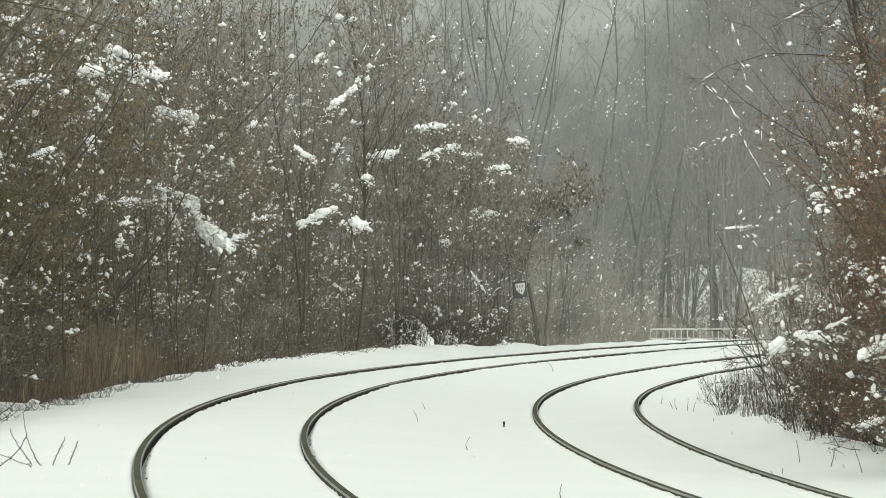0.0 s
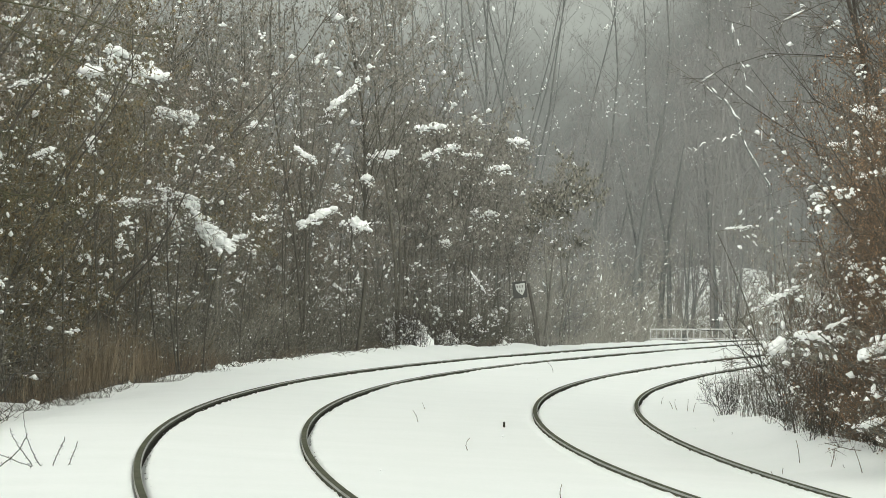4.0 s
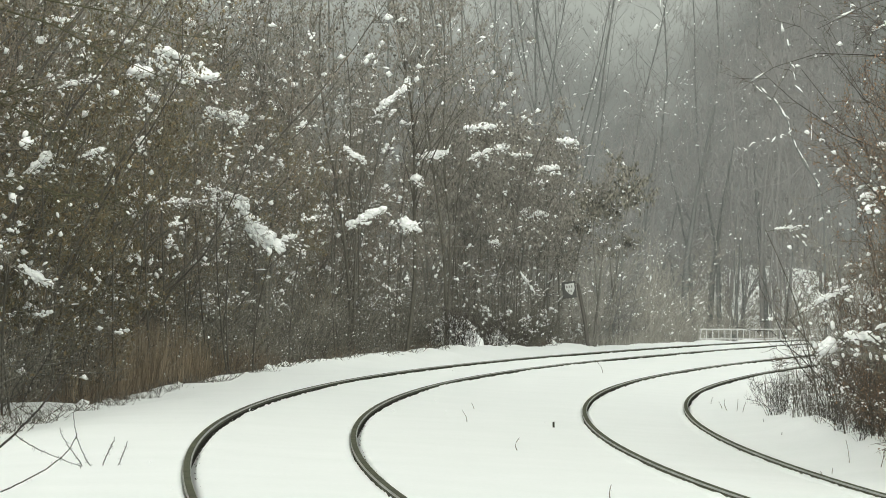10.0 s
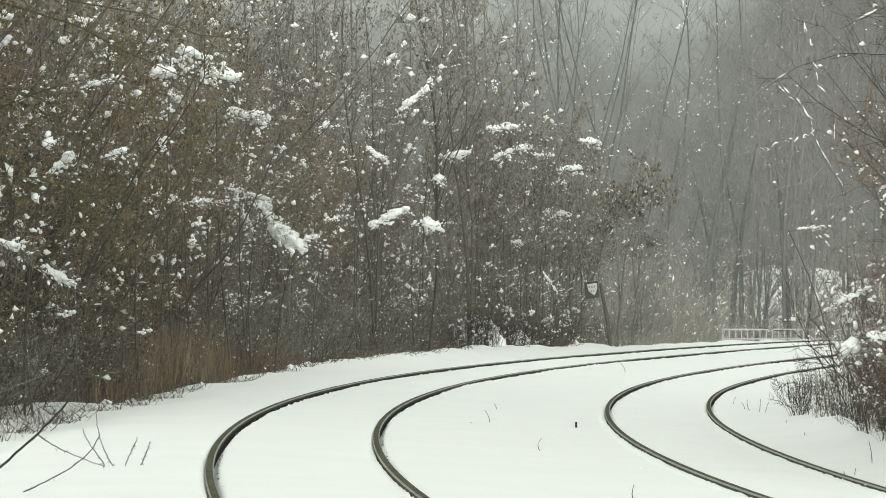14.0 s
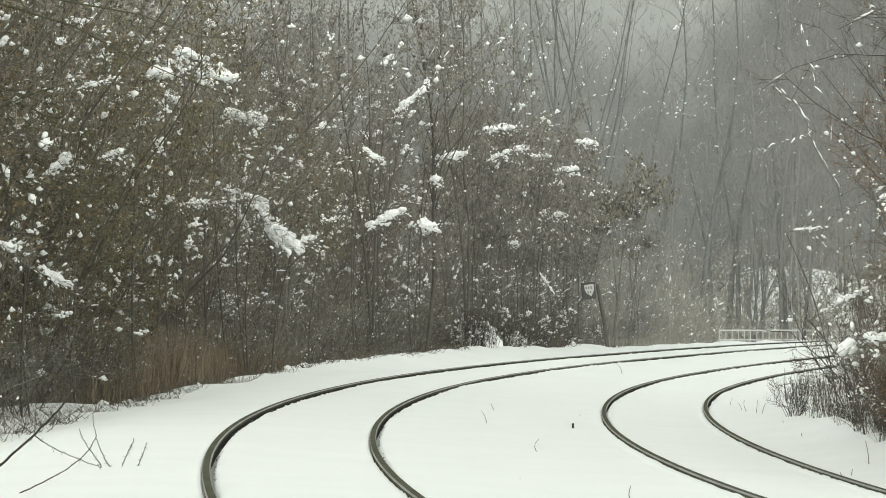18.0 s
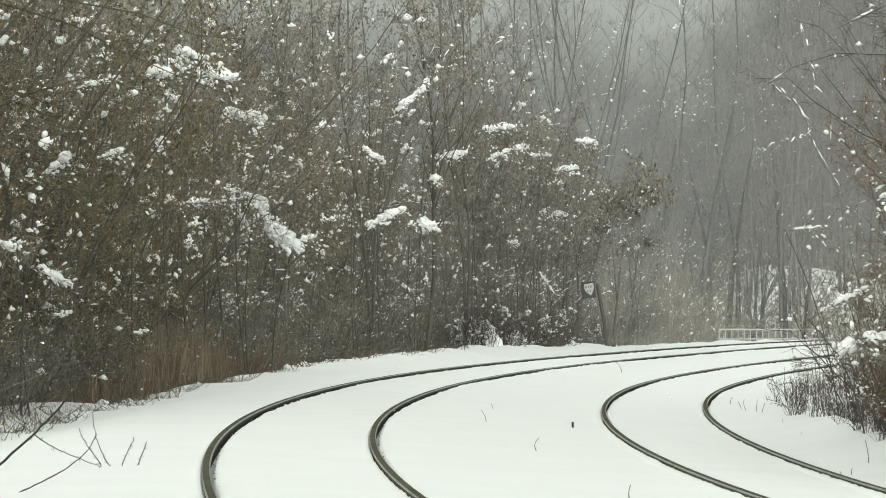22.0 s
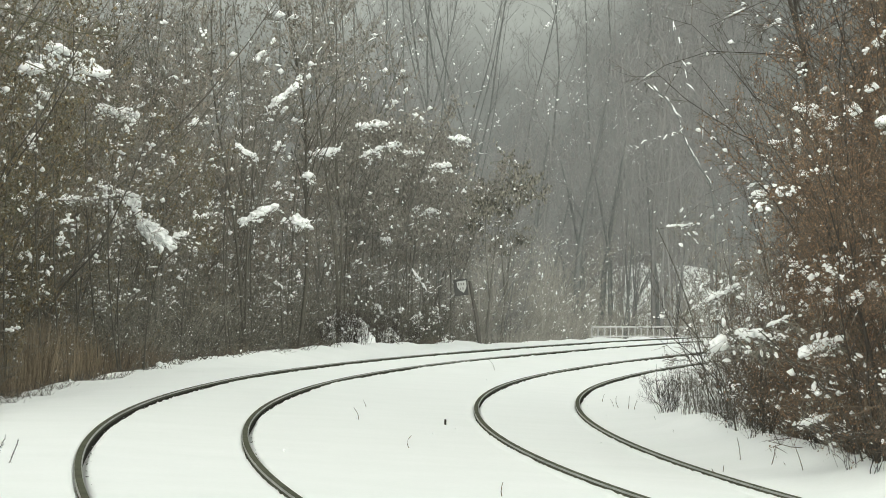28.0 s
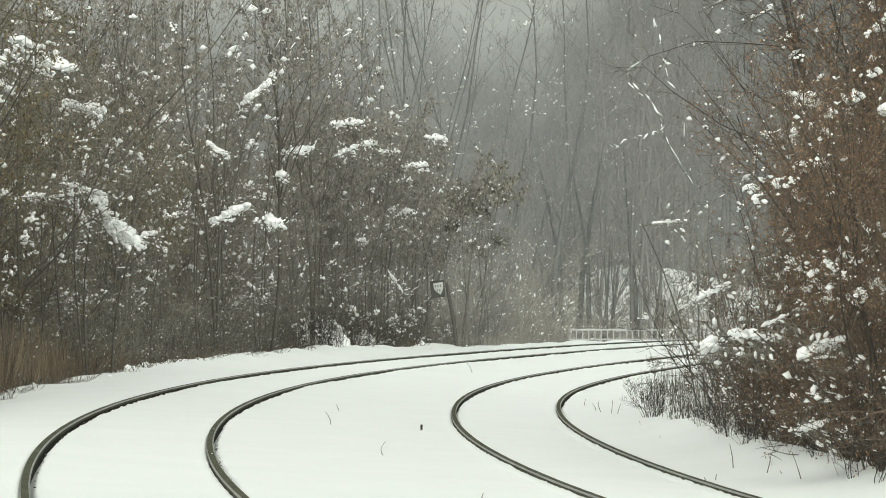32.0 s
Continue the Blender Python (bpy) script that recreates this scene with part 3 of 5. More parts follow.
def right_bushes():
    kinds = [
        woody("bush", (DARK_BARK, DARK_RUSSET), 7.2, 5, 0.17, 14, 9, 5, 0.05, leaves=5600, leaf_mat=BROWN_LEAF, leaf_size=0.040, snow=150, big=11, r0=0.026, bend=0.15, snow_size=1.3, label="russet bush with withered hanging leaves and snow clumps"),
        woody("bush", (DARK_BARK, DARK_RUSSET), 6.4, 6, 0.19, 12, 9, 5, 0.05, leaves=5600, leaf_mat=BROWN_LEAF, leaf_size=0.038, snow=140, big=12, r0=0.025, bend=0.15, snow_size=1.3, label="brown-leaved bush with round clumps of snow"),
        woody("bush", (DARK_BARK, DARK_TWIG), 7.6, 3, 0.22, 16, 8, 7, 0.15, leaves=300, leaf_mat=BROWN_LEAF, snow=90, big=8, label="bare dark-branched bush with a little snow"),
        woody("bush", (DARK_BARK, DARK_TWIG), 5.4, 5, 0.42, 8, 4, 4, 0.05, limb_len=0.34, leaves=260, leaf_mat=BROWN_LEAF, leaf_size=0.07, snow=45, big=5, r0=0.028, label="sparse bush of thin dark stems with a little snow"),
        woody("bush", (CANE, DARK_RUSSET), 4.6, 7, 0.45, 10, 6, 6, 0.06, limb_len=0.34, twig_len=(0.2, 0.8), leaves=2600, leaf_mat=BROWN_LEAF, leaf_size=0.034, snow=70, big=12, r0=0.022, bend=0.18, label="tangled dark bush with a few russet leaves and snow"),
    ]
    tall = [(19, 8.6, 1.0, 1), (24, 7.4, 0.85, 1), (27, 9.8, 1.1, 0), (32, 9.4, 1.0, 2), (38, 10.2, 0.9, 2), (24, 8.8, 0.95, 1), (30, 10.9, 1.1, 0), (29.5, 8.3, 0.85, 2), (33, 10.3, 1.1, 1), (42, 10.2, 0.95, 2), (46, 11.0, 1.0, 2), (36, 11.2, 1.15, 1)]
    middling = [(21, 7.3, 0.8, 0), (28, 8.6, 0.75, 0), (33, 8.2, 0.8, 3), (35, 9.0, 0.8, 3), (20, 7.7, 0.62, 1), (26, 7.9, 0.6, 0), (22, 7.0, 0.5, 0), (21, 8.0, 0.8, 1), (25.5, 8.0, 0.8, 1)]
    small_ones = [(17.5, 6.4, 0.45, 0), (20.3, 6.5, 0.43, 1), (23, 6.5, 0.41, 3), (26, 6.4, 0.43, 3), (18.5, 6.8, 0.5, 0), (15.5, 6.8, 0.45, 1), (19.5, 6.8, 0.46, 0), (23.5, 6.9, 0.49, 1), (27, 6.9, 0.45, 1), (17, 6.9, 0.48, 1), (25, 7.0, 0.5, 1), (21.5, 6.7, 0.45, 0), (29, 7.0, 0.5, 3), (31, 6.8, 0.42, 3), (40, 7.7, 0.62, 3), (43, 8.4, 0.8, 3), (37, 7.5, 0.58, 3), (46, 9.2, 0.9, 3), (34.5, 7.3, 0.5, 3), (41, 8.8, 0.8, 2), (38, 8.0, 0.6, 2), (36, 7.6, 0.55, 4), (33.5, 7.0, 0.42, 4), (31, 6.9, 0.42, 4), (38.5, 7.9, 0.6, 4), (28.5, 6.7, 0.40, 4), (26.5, 6.8, 0.45, 4), (24, 6.7, 0.42, 4), (21.5, 6.6, 0.40, 4), (18.5, 6.6, 0.42, 4), (35, 8.4, 0.8, 4), (30.5, 7.8, 0.75, 4)]
    spots = tall + middling + small_ones
    plant(kinds, spots, "bushes beside the inner track")
    small = [
        woody("low_shrub", (BARK, DARK_TWIG), 2.3, 6, 0.5, 6, 4, 3, 0.1, limb_len=0.35, twig_len=(0.12, 0.45), snow=40, big=4, r0=0.012, bend=0.2, label="low bare shrub with snow on its twigs"),
        woody("low_shrub", (CANE, CANE), 1.7, 13, 0.38, 4, 3, 3, 0.15, limb_len=0.26, twig_len=(0.08, 0.3), lift=0.3, snow=8, big=1, r0=0.011, bend=0.2, sideways=0.5, label="low clump of thin upright dark stems in snow"),
        woody("low_shrub", (CANE, DARK_RUSSET), 3.4, 4, 0.5, 7, 4, 4, 0.12, limb_len=0.36, twig_len=(0.15, 0.6), snow=36, big=5, r0=0.014, bend=0.22, label="straggling bare shrub with arching dark twigs"),
    ]
    plant(small, [(40.3, 6.25, 0.52, 1), (41.0, 6.35, 0.46, 1), (43, 6.8, 0.5, 1), (36.5, 6.45, 0.4, 0), (34, 6.6, 0.5, 1), (31.5, 6.3, 0.42, 0), (29.5, 6.35, 0.5, 1), (27.5, 6.3, 0.5, 0), (25.5, 6.2, 0.42, 1), (23, 6.2, 0.4, 0),
                  (42, 7.2, 0.8, 2), (39, 7.1, 0.75, 2), (36.5, 7.0, 0.8, 2), (34, 7.2, 0.85, 2), (32, 7.0, 0.75, 2), (30, 7.3, 0.8, 2), (45, 7.9, 0.9, 2), (28, 6.8, 0.7, 2), (47, 8.4, 0.9, 2), (33, 6.6, 0.6, 0), (27, 6.7, 0.6, 0), (30.5, 6.7, 0.7, 0),
                  (38, 7.6, 0.9, 0), (22.5, 6.6, 0.65, 0), (18, 6.4, 0.5, 1), (20.5, 6.5, 0.5, 0), (16, 6.3, 0.45, 1), (21, 6.3, 0.4, 1), (15.2, 6.15, 0.42, 2), (16.6, 6.1, 0.38, 2), (14.2, 6.3, 0.5, 2), (17.8, 6.15, 0.36, 2), (13.4, 6.2, 0.42, 0)],
          "low shrubs beside the inner track")


def tall_trees():
    """Trees of the near edge that rise over the shrubs."""
    kinds = [
        woody("tree", (BARK, TWIG), 11.5, 1, 0.05, 22, 7, 6, 0.42, limb_len=0.45, lift=0.62, leaves=700, leaf_mat=DRY_LEAF, leaf_size=0.09, leaf_from=0.6, snow=40, big=3, r0=0.12, label="upswept bare tree with a few clinging leaves", category="tree"),
        woody("tree", (BARK, TWIG), 11.0, 2, 0.10, 14, 7, 6, 0.3, limb_len=0.34, lift=0.6, leaves=500, leaf_mat=DRY_LEAF, leaf_size=0.08, leaf_from=0.5, snow=40, big=3, r0=0.08, label="slender twin-stemmed bare tree", category="tree"),
    ]
    plant(kinds, [(84, -8, 1.0, 1), (74, -8.5, 0.95, 1), (80, -10, 1.1, 1), (104, -7, 0.8, 1), (66, -9, 1.0, 0), (88, -11, 1.1, 1), (70, -12, 1.15, 1), (60, -10, 1.0, 1), (54, -11, 1.05, 0)], "trees behind the bank")
    fan = [
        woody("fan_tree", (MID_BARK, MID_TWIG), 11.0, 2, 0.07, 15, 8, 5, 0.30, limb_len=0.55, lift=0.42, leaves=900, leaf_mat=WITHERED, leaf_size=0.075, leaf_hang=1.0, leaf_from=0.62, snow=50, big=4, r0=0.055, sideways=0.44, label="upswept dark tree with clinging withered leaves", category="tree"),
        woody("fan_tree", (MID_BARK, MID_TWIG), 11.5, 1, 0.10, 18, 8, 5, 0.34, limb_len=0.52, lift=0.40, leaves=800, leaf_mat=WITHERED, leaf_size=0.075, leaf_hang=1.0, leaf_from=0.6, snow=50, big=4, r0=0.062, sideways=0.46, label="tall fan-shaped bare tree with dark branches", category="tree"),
    ]
    plant(fan, [(80.5, -5.4, 0.9, 1), (74, -5.6, 0.85, 0), (67, -5.6, 0.85, 1), (101, -5.6, 0.75, 1), (60, -7, 1.0, 0)], "upswept trees at the edge of the wood")
    tall_fan = [
        woody("fan_tree", (BARK, MID_TWIG), 12.0, 1, 0.03, 26, 8, 5, 0.36, limb_len=0.50, lift=0.36, leaves=2600, leaf_mat=WITHERED, leaf_size=0.085, leaf_hang=1.0, leaf_from=0.5, snow=60, big=4, r0=0.066, sideways=0.46, bend=0.08, label="tall dark tree fanning upwards with withered leaves", category="tree"),
        woody("fan_tree", (BARK, MID_TWIG), 12.0, 2, 0.05, 15, 8, 5, 0.34, limb_len=0.46, lift=0.36, leaves=2400, leaf_mat=WITHERED, leaf_size=0.085, leaf_hang=1.0, leaf_from=0.55, snow=60, big=4, r0=0.06, sideways=0.46, bend=0.08, label="tall dark twin-stemmed tree fanning upwards", category="tree"),
    ]
    stand(tall_fan, [(-0.35, 103.5, 1.0, 0), (0.62, 108.0, 0.98, 1), (-1.6, 100, 0.95, 1), (-3.6, 95, 0.95, 1)], "upswept trees at the edge of the wood")
    side = woody("tree", (DARK_BARK, DARK_TWIG), 9.5, 2, 0.16, 24, 9, 8, 0.2, limb_len=0.40, lift=0.30, snow=60, big=5, r0=0.06, limb_thin=0.38, label="dark bare tree with fine spreading branches", category="tree")
    plant([side], [(38, 8.6, 1.0, 0), (30, 9.6, 1.05, 0), (45, 9.2, 0.95, 0), (34, 10.6, 1.1, 0), (25, 9.8, 1.1, 0), (41, 11.0, 1.1, 0)], "bare trees beside the inner track")


def stand(kinds, spots, group):
    """Plants at x, y, with a size and a kind: the first of each kind, then copies."""
    used = set()
    for x, y, size, k in spots:
        s, u = nearest(x, y)
        ob = kinds[k]
        m = pose(x, y, float(ground_z(s, u)), 0, 0, float(rng.uniform(0, 360))) @ Matrix.Scale(size, 4)
        if ob.name in used:
            ob = copy_thing(ob, m)
        else:
            used.add(ob.name)
            ob.matrix_basis = m
        ob["group"] = group


def far_forest():
    kinds = [
        woody("far_tree", (HAZED_BARK, FAR_TWIG), 21, 1, 0.05, 19, 6, 5, 0.36, limb_len=0.30, twig_len=(0.6, 1.9), lift=0.5, snow=120, big=2, r0=0.075, limb_thin=0.36, fine=2.6, label="tall bare tree in the falling snow", category="tree", bend=0.10, sideways=0.6),
        woody("far_tree", (HAZED_BARK, FAR_TWIG), 20, 3, 0.08, 12, 6, 5, 0.36, limb_len=0.24, twig_len=(0.6, 1.8), lift=0.55, snow=140, big=2, r0=0.050, limb_thin=0.45, fine=2.6, label="forked bare tree in the falling snow", category="tree", bend=0.10, sideways=0.55),
        woody("far_tree", (FAR_BARK, FAR_TWIG), 9, 5, 0.2, 9, 7, 6, 0.04, twig_len=(0.4, 1.3), snow=110, big=2, r0=0.05, fine=2.6, label="bare thicket in the falling snow, paled by painted haze", category="tree", bend=0.13),
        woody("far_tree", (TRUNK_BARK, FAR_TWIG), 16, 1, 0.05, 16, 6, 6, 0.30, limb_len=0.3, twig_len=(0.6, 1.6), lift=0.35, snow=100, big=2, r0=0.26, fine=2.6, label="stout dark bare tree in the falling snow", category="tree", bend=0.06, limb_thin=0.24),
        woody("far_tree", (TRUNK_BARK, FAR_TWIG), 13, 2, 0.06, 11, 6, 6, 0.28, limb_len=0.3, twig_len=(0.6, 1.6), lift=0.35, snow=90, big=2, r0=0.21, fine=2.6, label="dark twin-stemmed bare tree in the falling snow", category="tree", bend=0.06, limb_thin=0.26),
    ]
    # tall trees that rise over the wood's skyline
    spots = [(1.7, 272, 1.3, 0), (3.4, 266, 1.35, 1), (5.6, 276, 1.3, 1), (7.8, 270, 1.4, 0), (9.9, 280, 1.35, 1), (12.0, 268, 1.35, 1), (14.6, 282, 1.4, 0), (17.2, 268, 1.35, 0),
             (18.6, 273, 1.25, 0), (22.0, 276, 1.4, 1), (-3.0, 270, 1.35, 0), (-8.0, 274, 1.4, 1), (25.0, 280, 1.4, 0), (28.0, 278, 1.4, 1)]
    # trees just behind the wood's end, hazed by their bark and twig colours
    spots += [(1.6, 158, 0.80, 1), (2.7, 163, 0.72, 0), (3.5, 156, 0.70, 1), (4.6, 165, 0.74, 1), (0.4, 160, 0.85, 0), (5.6, 168, 0.62, 1)]
    # dark trunks on the slope beyond the line
    spots += [(4.5, 141, 0.6, 4), (9.3, 208, 0.8, 4), (10.6, 210, 0.9, 3), (11.3, 206, 0.7, 4), (12.0, 214, 0.75, 3), (12.9, 209, 1.15, 3), (13.2, 214, 0.8, 4), (13.8, 212, 0.9, 3), (14.5, 213, 1.0, 3),
              (15.1, 212, 0.85, 3), (15.7, 211, 0.9, 4), (17.6, 215, 1.0, 3), (16.7, 219, 0.8, 4), (8.0, 206, 0.7, 3), (18.9, 219, 0.9, 4), (6.4, 207, 0.8, 4), (5.0, 210, 0.8, 3)]
    for y0, n in ((168, 12), (198, 16), (226, 18)):
        for j in range(n):
            x, y = (-0.05 + (j + rng.uniform(0.1, 0.9)) / n * 0.26) * y0, y0 + rng.uniform(-12, 12)
            u = nearest(x, y)[1]
            if not (-5 < u < 9) and not (0.077 < x / y < 0.090 and y > 190) and not (x / y > 0.06 and 186 < y < 206):
                spots.append((x, y, rng.uniform(0.7, 1.2), 2))
    for j in range(14):
        y = rng.uniform(140, 165)
        spots.append((rng.uniform(0.012, 0.05) * y, y, rng.uniform(0.35, 0.7), 2))
    stand(kinds, spots, "far trees on the slope")


def far_woods():
    """The wood behind, beyond counting: thin trunks and sprays, colour-hazed to fade together."""
    P, Q, R = [], [], []
    groves = rng.uniform(-0.07, 0.25, 15)
    for j in range(260):
        y = rng.uniform(200, 258) if j % 4 else rng.uniform(285, 340)
        x = (rng.choice(groves) + rng.normal(0, 0.007) if j % 3 else rng.uniform(-0.07, 0.25)) * y
        s, u = nearest(x, y)
        if -5 < u < 9:
            continue
        z = float(ground_z(s, u))
        H = (0.061 + 0.03 * float(ramp01(x / y, 0.062, 0.078))) * y * rng.uniform(0.72, 1.08)
        lean = rng.normal(0, 0.04, 2)
        k = np.linspace(0, 1, 5)[:, None]
        stem = np.array([x, y, z - 0.3]) + np.array([lean[0] * H, lean[1] * H, H]) * k + rng.normal(0, 0.5, (5, 3)) * k
        P.append(stem)
        R.append(rng.uniform(0.06, 0.15) * np.linspace(1, 0.2, 5))
        n = 900
        t = rng.uniform(0.16, 1, n)[:, None] ** 0.9
        a = stem[0] * (1 - t) + stem[-1] * t + rng.normal(0, 1.0, (n, 3)) * (0.4 + 1.3 * np.sin(t * 2.6)) * np.array([1, 1, 0.5])
        e = a + rng.normal(0, 0.62, (n, 3)) * np.array([0.8, 1, 1]) + np.array([0, 0, 0.45])
        Q.append(np.stack([a, e], 1))
    Q = np.concatenate(Q)
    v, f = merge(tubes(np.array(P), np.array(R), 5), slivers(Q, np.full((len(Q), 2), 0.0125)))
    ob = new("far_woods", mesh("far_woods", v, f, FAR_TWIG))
    tagged(ob, "leafless woods whose pale grey colour carries the haze", "woods", kind="stuff")
    m = 2400
    pick = rng.integers(0, len(Q), m)
    w = np.minimum(rng.lognormal(-3.35, 0.5, m), 0.09)
    D = Q[pick, 1] - Q[pick, 0]
    D[:, 2] *= 0.4
    v, f = lumps(Q[pick, 0], D, w * rng.uniform(1, 1.9, m), w * 0.75, 0, 0.3)
    tagged(new("snow_flecks", mesh("snow_flecks", v, f, CLUMP, True)), "snow caught on the branches of the far woods", "snow", kind="stuff")


def far_brush():
    """Undergrowth below the far trees, haze in its colour, too fine to count."""
    for y0, y1, a0, a1, n, low, high, flecks, mat, label in ((134, 172, 0.014, 0.062, 260, 1.2, 4.2, 10, HAZED_SCRUB, "pale tangled undergrowth at the wood's end"), (204, 256, 0.05, 0.12, 360, 1.0, 3.6, 7, HAZED_SCRUB, "grey undergrowth on the far snowy slope")):
        y = rng.uniform(y0, y1, n)
        x = rng.uniform(a0, a1, n) * y
        at_line = [nearest(p, q) for p, q in zip(x, y)]
        keep = np.array([u < -4.6 or u > 9 for s, u in at_line])
        x, y = x[keep], y[keep]
        z = np.array([float(ground_z(s, u)) for (s, u), k in zip(at_line, keep) if k]) - 0.2
        n = len(x)
        H = rng.uniform(low, high, n)
        H *= np.where((x / y > 0.077) & (x / y < 0.090) & (y > 200), 0.5, 1.15)
        P = np.empty((n, 5, 3))
        P[:, 0] = np.stack([x, y, z], -1)
        d = unit(np.stack([rng.normal(0, 0.28, n), rng.normal(0, 0.28, n), np.ones(n)], -1))
        for k in range(1, 5):
            d = unit(d + rng.normal(0, 0.14, d.shape))
            P[:, k] = P[:, k - 1] + d * (H / 4)[:, None]
        R = np.linspace(0.030, 0.010, 5)[None] * rng.uniform(0.6, 1.5, (n, 1))
        LP, LR = sprout(P, R, 9, 3, (0.5, 1.9), 0.55, 0.35, 0.05, 0.97, 0.16, 0.6, 0.008)
        TP, TR = sprout(LP, LR, 8, 2, (0.2, 0.9), 0.6, 0.2, 0.05, 1.0, 0.14, 0.7, 0.009)
        v, f = merge(tubes(P, R, 4), tubes(LP, LR, 3), slivers(TP, TR))
        tagged(new("undergrowth", mesh("undergrowth", v, f, mat)), label, "undergrowth", kind="stuff")
        m = n * flecks
        pick = rng.integers(0, len(TP), m)
        w = np.minimum(rng.lognormal(-3.85, 0.5, m), 0.06)
        v, f = lumps(TP[pick, 0] + np.array([0, 0, 0.02]), TP[pick, 1] - TP[pick, 0], w * rng.uniform(1, 2.4, m), w, 0, 0.3)
        tagged(new("snow_flecks", mesh("snow_flecks", v, f, CLUMP, True)), "snow caught on the twigs of the undergrowth", "snow", kind="stuff")


def nearest(x, y):
    """s and u of a point near the line."""
    d = (LINE_X - x) ** 2 + (LINE_Y - y) ** 2
    i = int(np.argmin(d))
    a = LINE_A[i]
    u = (x - LINE_X[i]) * math.cos(a) - (y - LINE_Y[i]) * math.sin(a)
    return float(LINE_S[i]), float(u)


def backdrop():
    """Glowing wall with haze painted in: a wooded hillside, the sky over it."""
    mat, n, l, bsdf = node_material("glowing_haze", 1.0)
    n.remove(bsdf)
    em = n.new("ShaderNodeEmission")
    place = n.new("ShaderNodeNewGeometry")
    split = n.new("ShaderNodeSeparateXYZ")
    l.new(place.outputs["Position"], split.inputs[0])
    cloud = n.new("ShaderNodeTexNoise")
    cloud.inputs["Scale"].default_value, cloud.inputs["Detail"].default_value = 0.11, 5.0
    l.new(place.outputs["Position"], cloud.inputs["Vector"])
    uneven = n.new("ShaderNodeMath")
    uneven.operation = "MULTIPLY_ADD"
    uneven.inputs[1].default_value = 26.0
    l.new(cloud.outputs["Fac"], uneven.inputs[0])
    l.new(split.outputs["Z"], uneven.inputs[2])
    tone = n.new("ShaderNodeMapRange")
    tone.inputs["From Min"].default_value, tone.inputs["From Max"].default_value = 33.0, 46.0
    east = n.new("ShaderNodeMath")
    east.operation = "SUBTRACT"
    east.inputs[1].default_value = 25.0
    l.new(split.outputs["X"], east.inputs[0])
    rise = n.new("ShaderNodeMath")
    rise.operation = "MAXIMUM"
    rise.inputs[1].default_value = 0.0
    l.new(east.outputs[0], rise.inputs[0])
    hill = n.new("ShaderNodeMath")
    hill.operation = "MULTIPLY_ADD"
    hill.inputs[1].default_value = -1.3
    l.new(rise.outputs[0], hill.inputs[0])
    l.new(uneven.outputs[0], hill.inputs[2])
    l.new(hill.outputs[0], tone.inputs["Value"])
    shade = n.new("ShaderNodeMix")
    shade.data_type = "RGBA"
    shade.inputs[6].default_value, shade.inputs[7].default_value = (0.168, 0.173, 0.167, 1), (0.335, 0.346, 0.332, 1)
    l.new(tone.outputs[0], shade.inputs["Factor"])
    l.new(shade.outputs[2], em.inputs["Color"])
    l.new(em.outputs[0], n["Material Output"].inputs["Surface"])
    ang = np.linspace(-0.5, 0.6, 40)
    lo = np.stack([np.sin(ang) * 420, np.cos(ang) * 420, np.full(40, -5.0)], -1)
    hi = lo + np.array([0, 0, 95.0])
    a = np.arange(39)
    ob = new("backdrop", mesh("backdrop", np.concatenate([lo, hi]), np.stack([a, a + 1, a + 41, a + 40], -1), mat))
    tagged(ob, "glowing wall painted as grey hazy distance", "backdrop", kind="structure")


def weeds():
    """Withered stalks that close the foot of the thicket, too many to count."""
    n = 19000
    s = np.where(rng.uniform(size=n) < 0.12, rng.uniform(14, 46, n), rng.uniform(46, 104, n))
    u = -3.75 - rng.gamma(2.0, 0.55, n)
    x, y = on_line(s, u)
    z = ground_z(s, u) - 0.05
    H = rng.uniform(0.35, 1.25, n) * np.interp(s, [14, 36, 46, 50, 60, 67, 104], [0.4, 0.4, 0.5, 1.2, 1.2, 0.6, 0.5]) * np.interp(-u, [3.7, 4.2, 5], [0.3, 0.7, 1.15]) * (0.75 + 0.55 * wave(s * 0.8, u * 1.1, 31))
    H = np.maximum(H, 0.12)
    tip = np.stack([x + rng.normal(0, 0.42, n) * H, y + rng.normal(0, 0.42, n) * H, z + H], -1)
    P = np.stack([np.stack([x, y, z], -1), tip], 1)
    v, f = slivers(P, np.full((n, 2), 0.0034))
    ob = new("dry_weeds", mesh("dry_weeds", v, f, WEED))
    tagged(ob, "withered brown weeds and stalks along the snowy bank", "weeds", kind="stuff")
    n = 2400
    s = rng.uniform(14, 60, n)
    u = 6.25 + rng.gamma(2.0, 0.5, n)
    x, y = on_line(s, u)
    z = ground_z(s, u) - 0.05
    H = rng.uniform(0.1, 1.0, n) ** 1.5 * np.interp(u, [6.2, 7.1], [0.35, 1.1]) * (0.75 + 0.5 * wave(s * 0.9, u, 33))
    P = np.stack([np.stack([x, y, z], -1), np.stack([x + rng.normal(0, 0.2, n) * H, y + rng.normal(0, 0.3, n) * H, z + H], -1)], 1)
    v, f = slivers(P, np.full((n, 2), 0.0036))
    ob = new("dry_weeds", mesh("dry_weeds", v, f, BARK))
    tagged(ob, "withered brown stalks under the russet bushes", "weeds", kind="stuff")


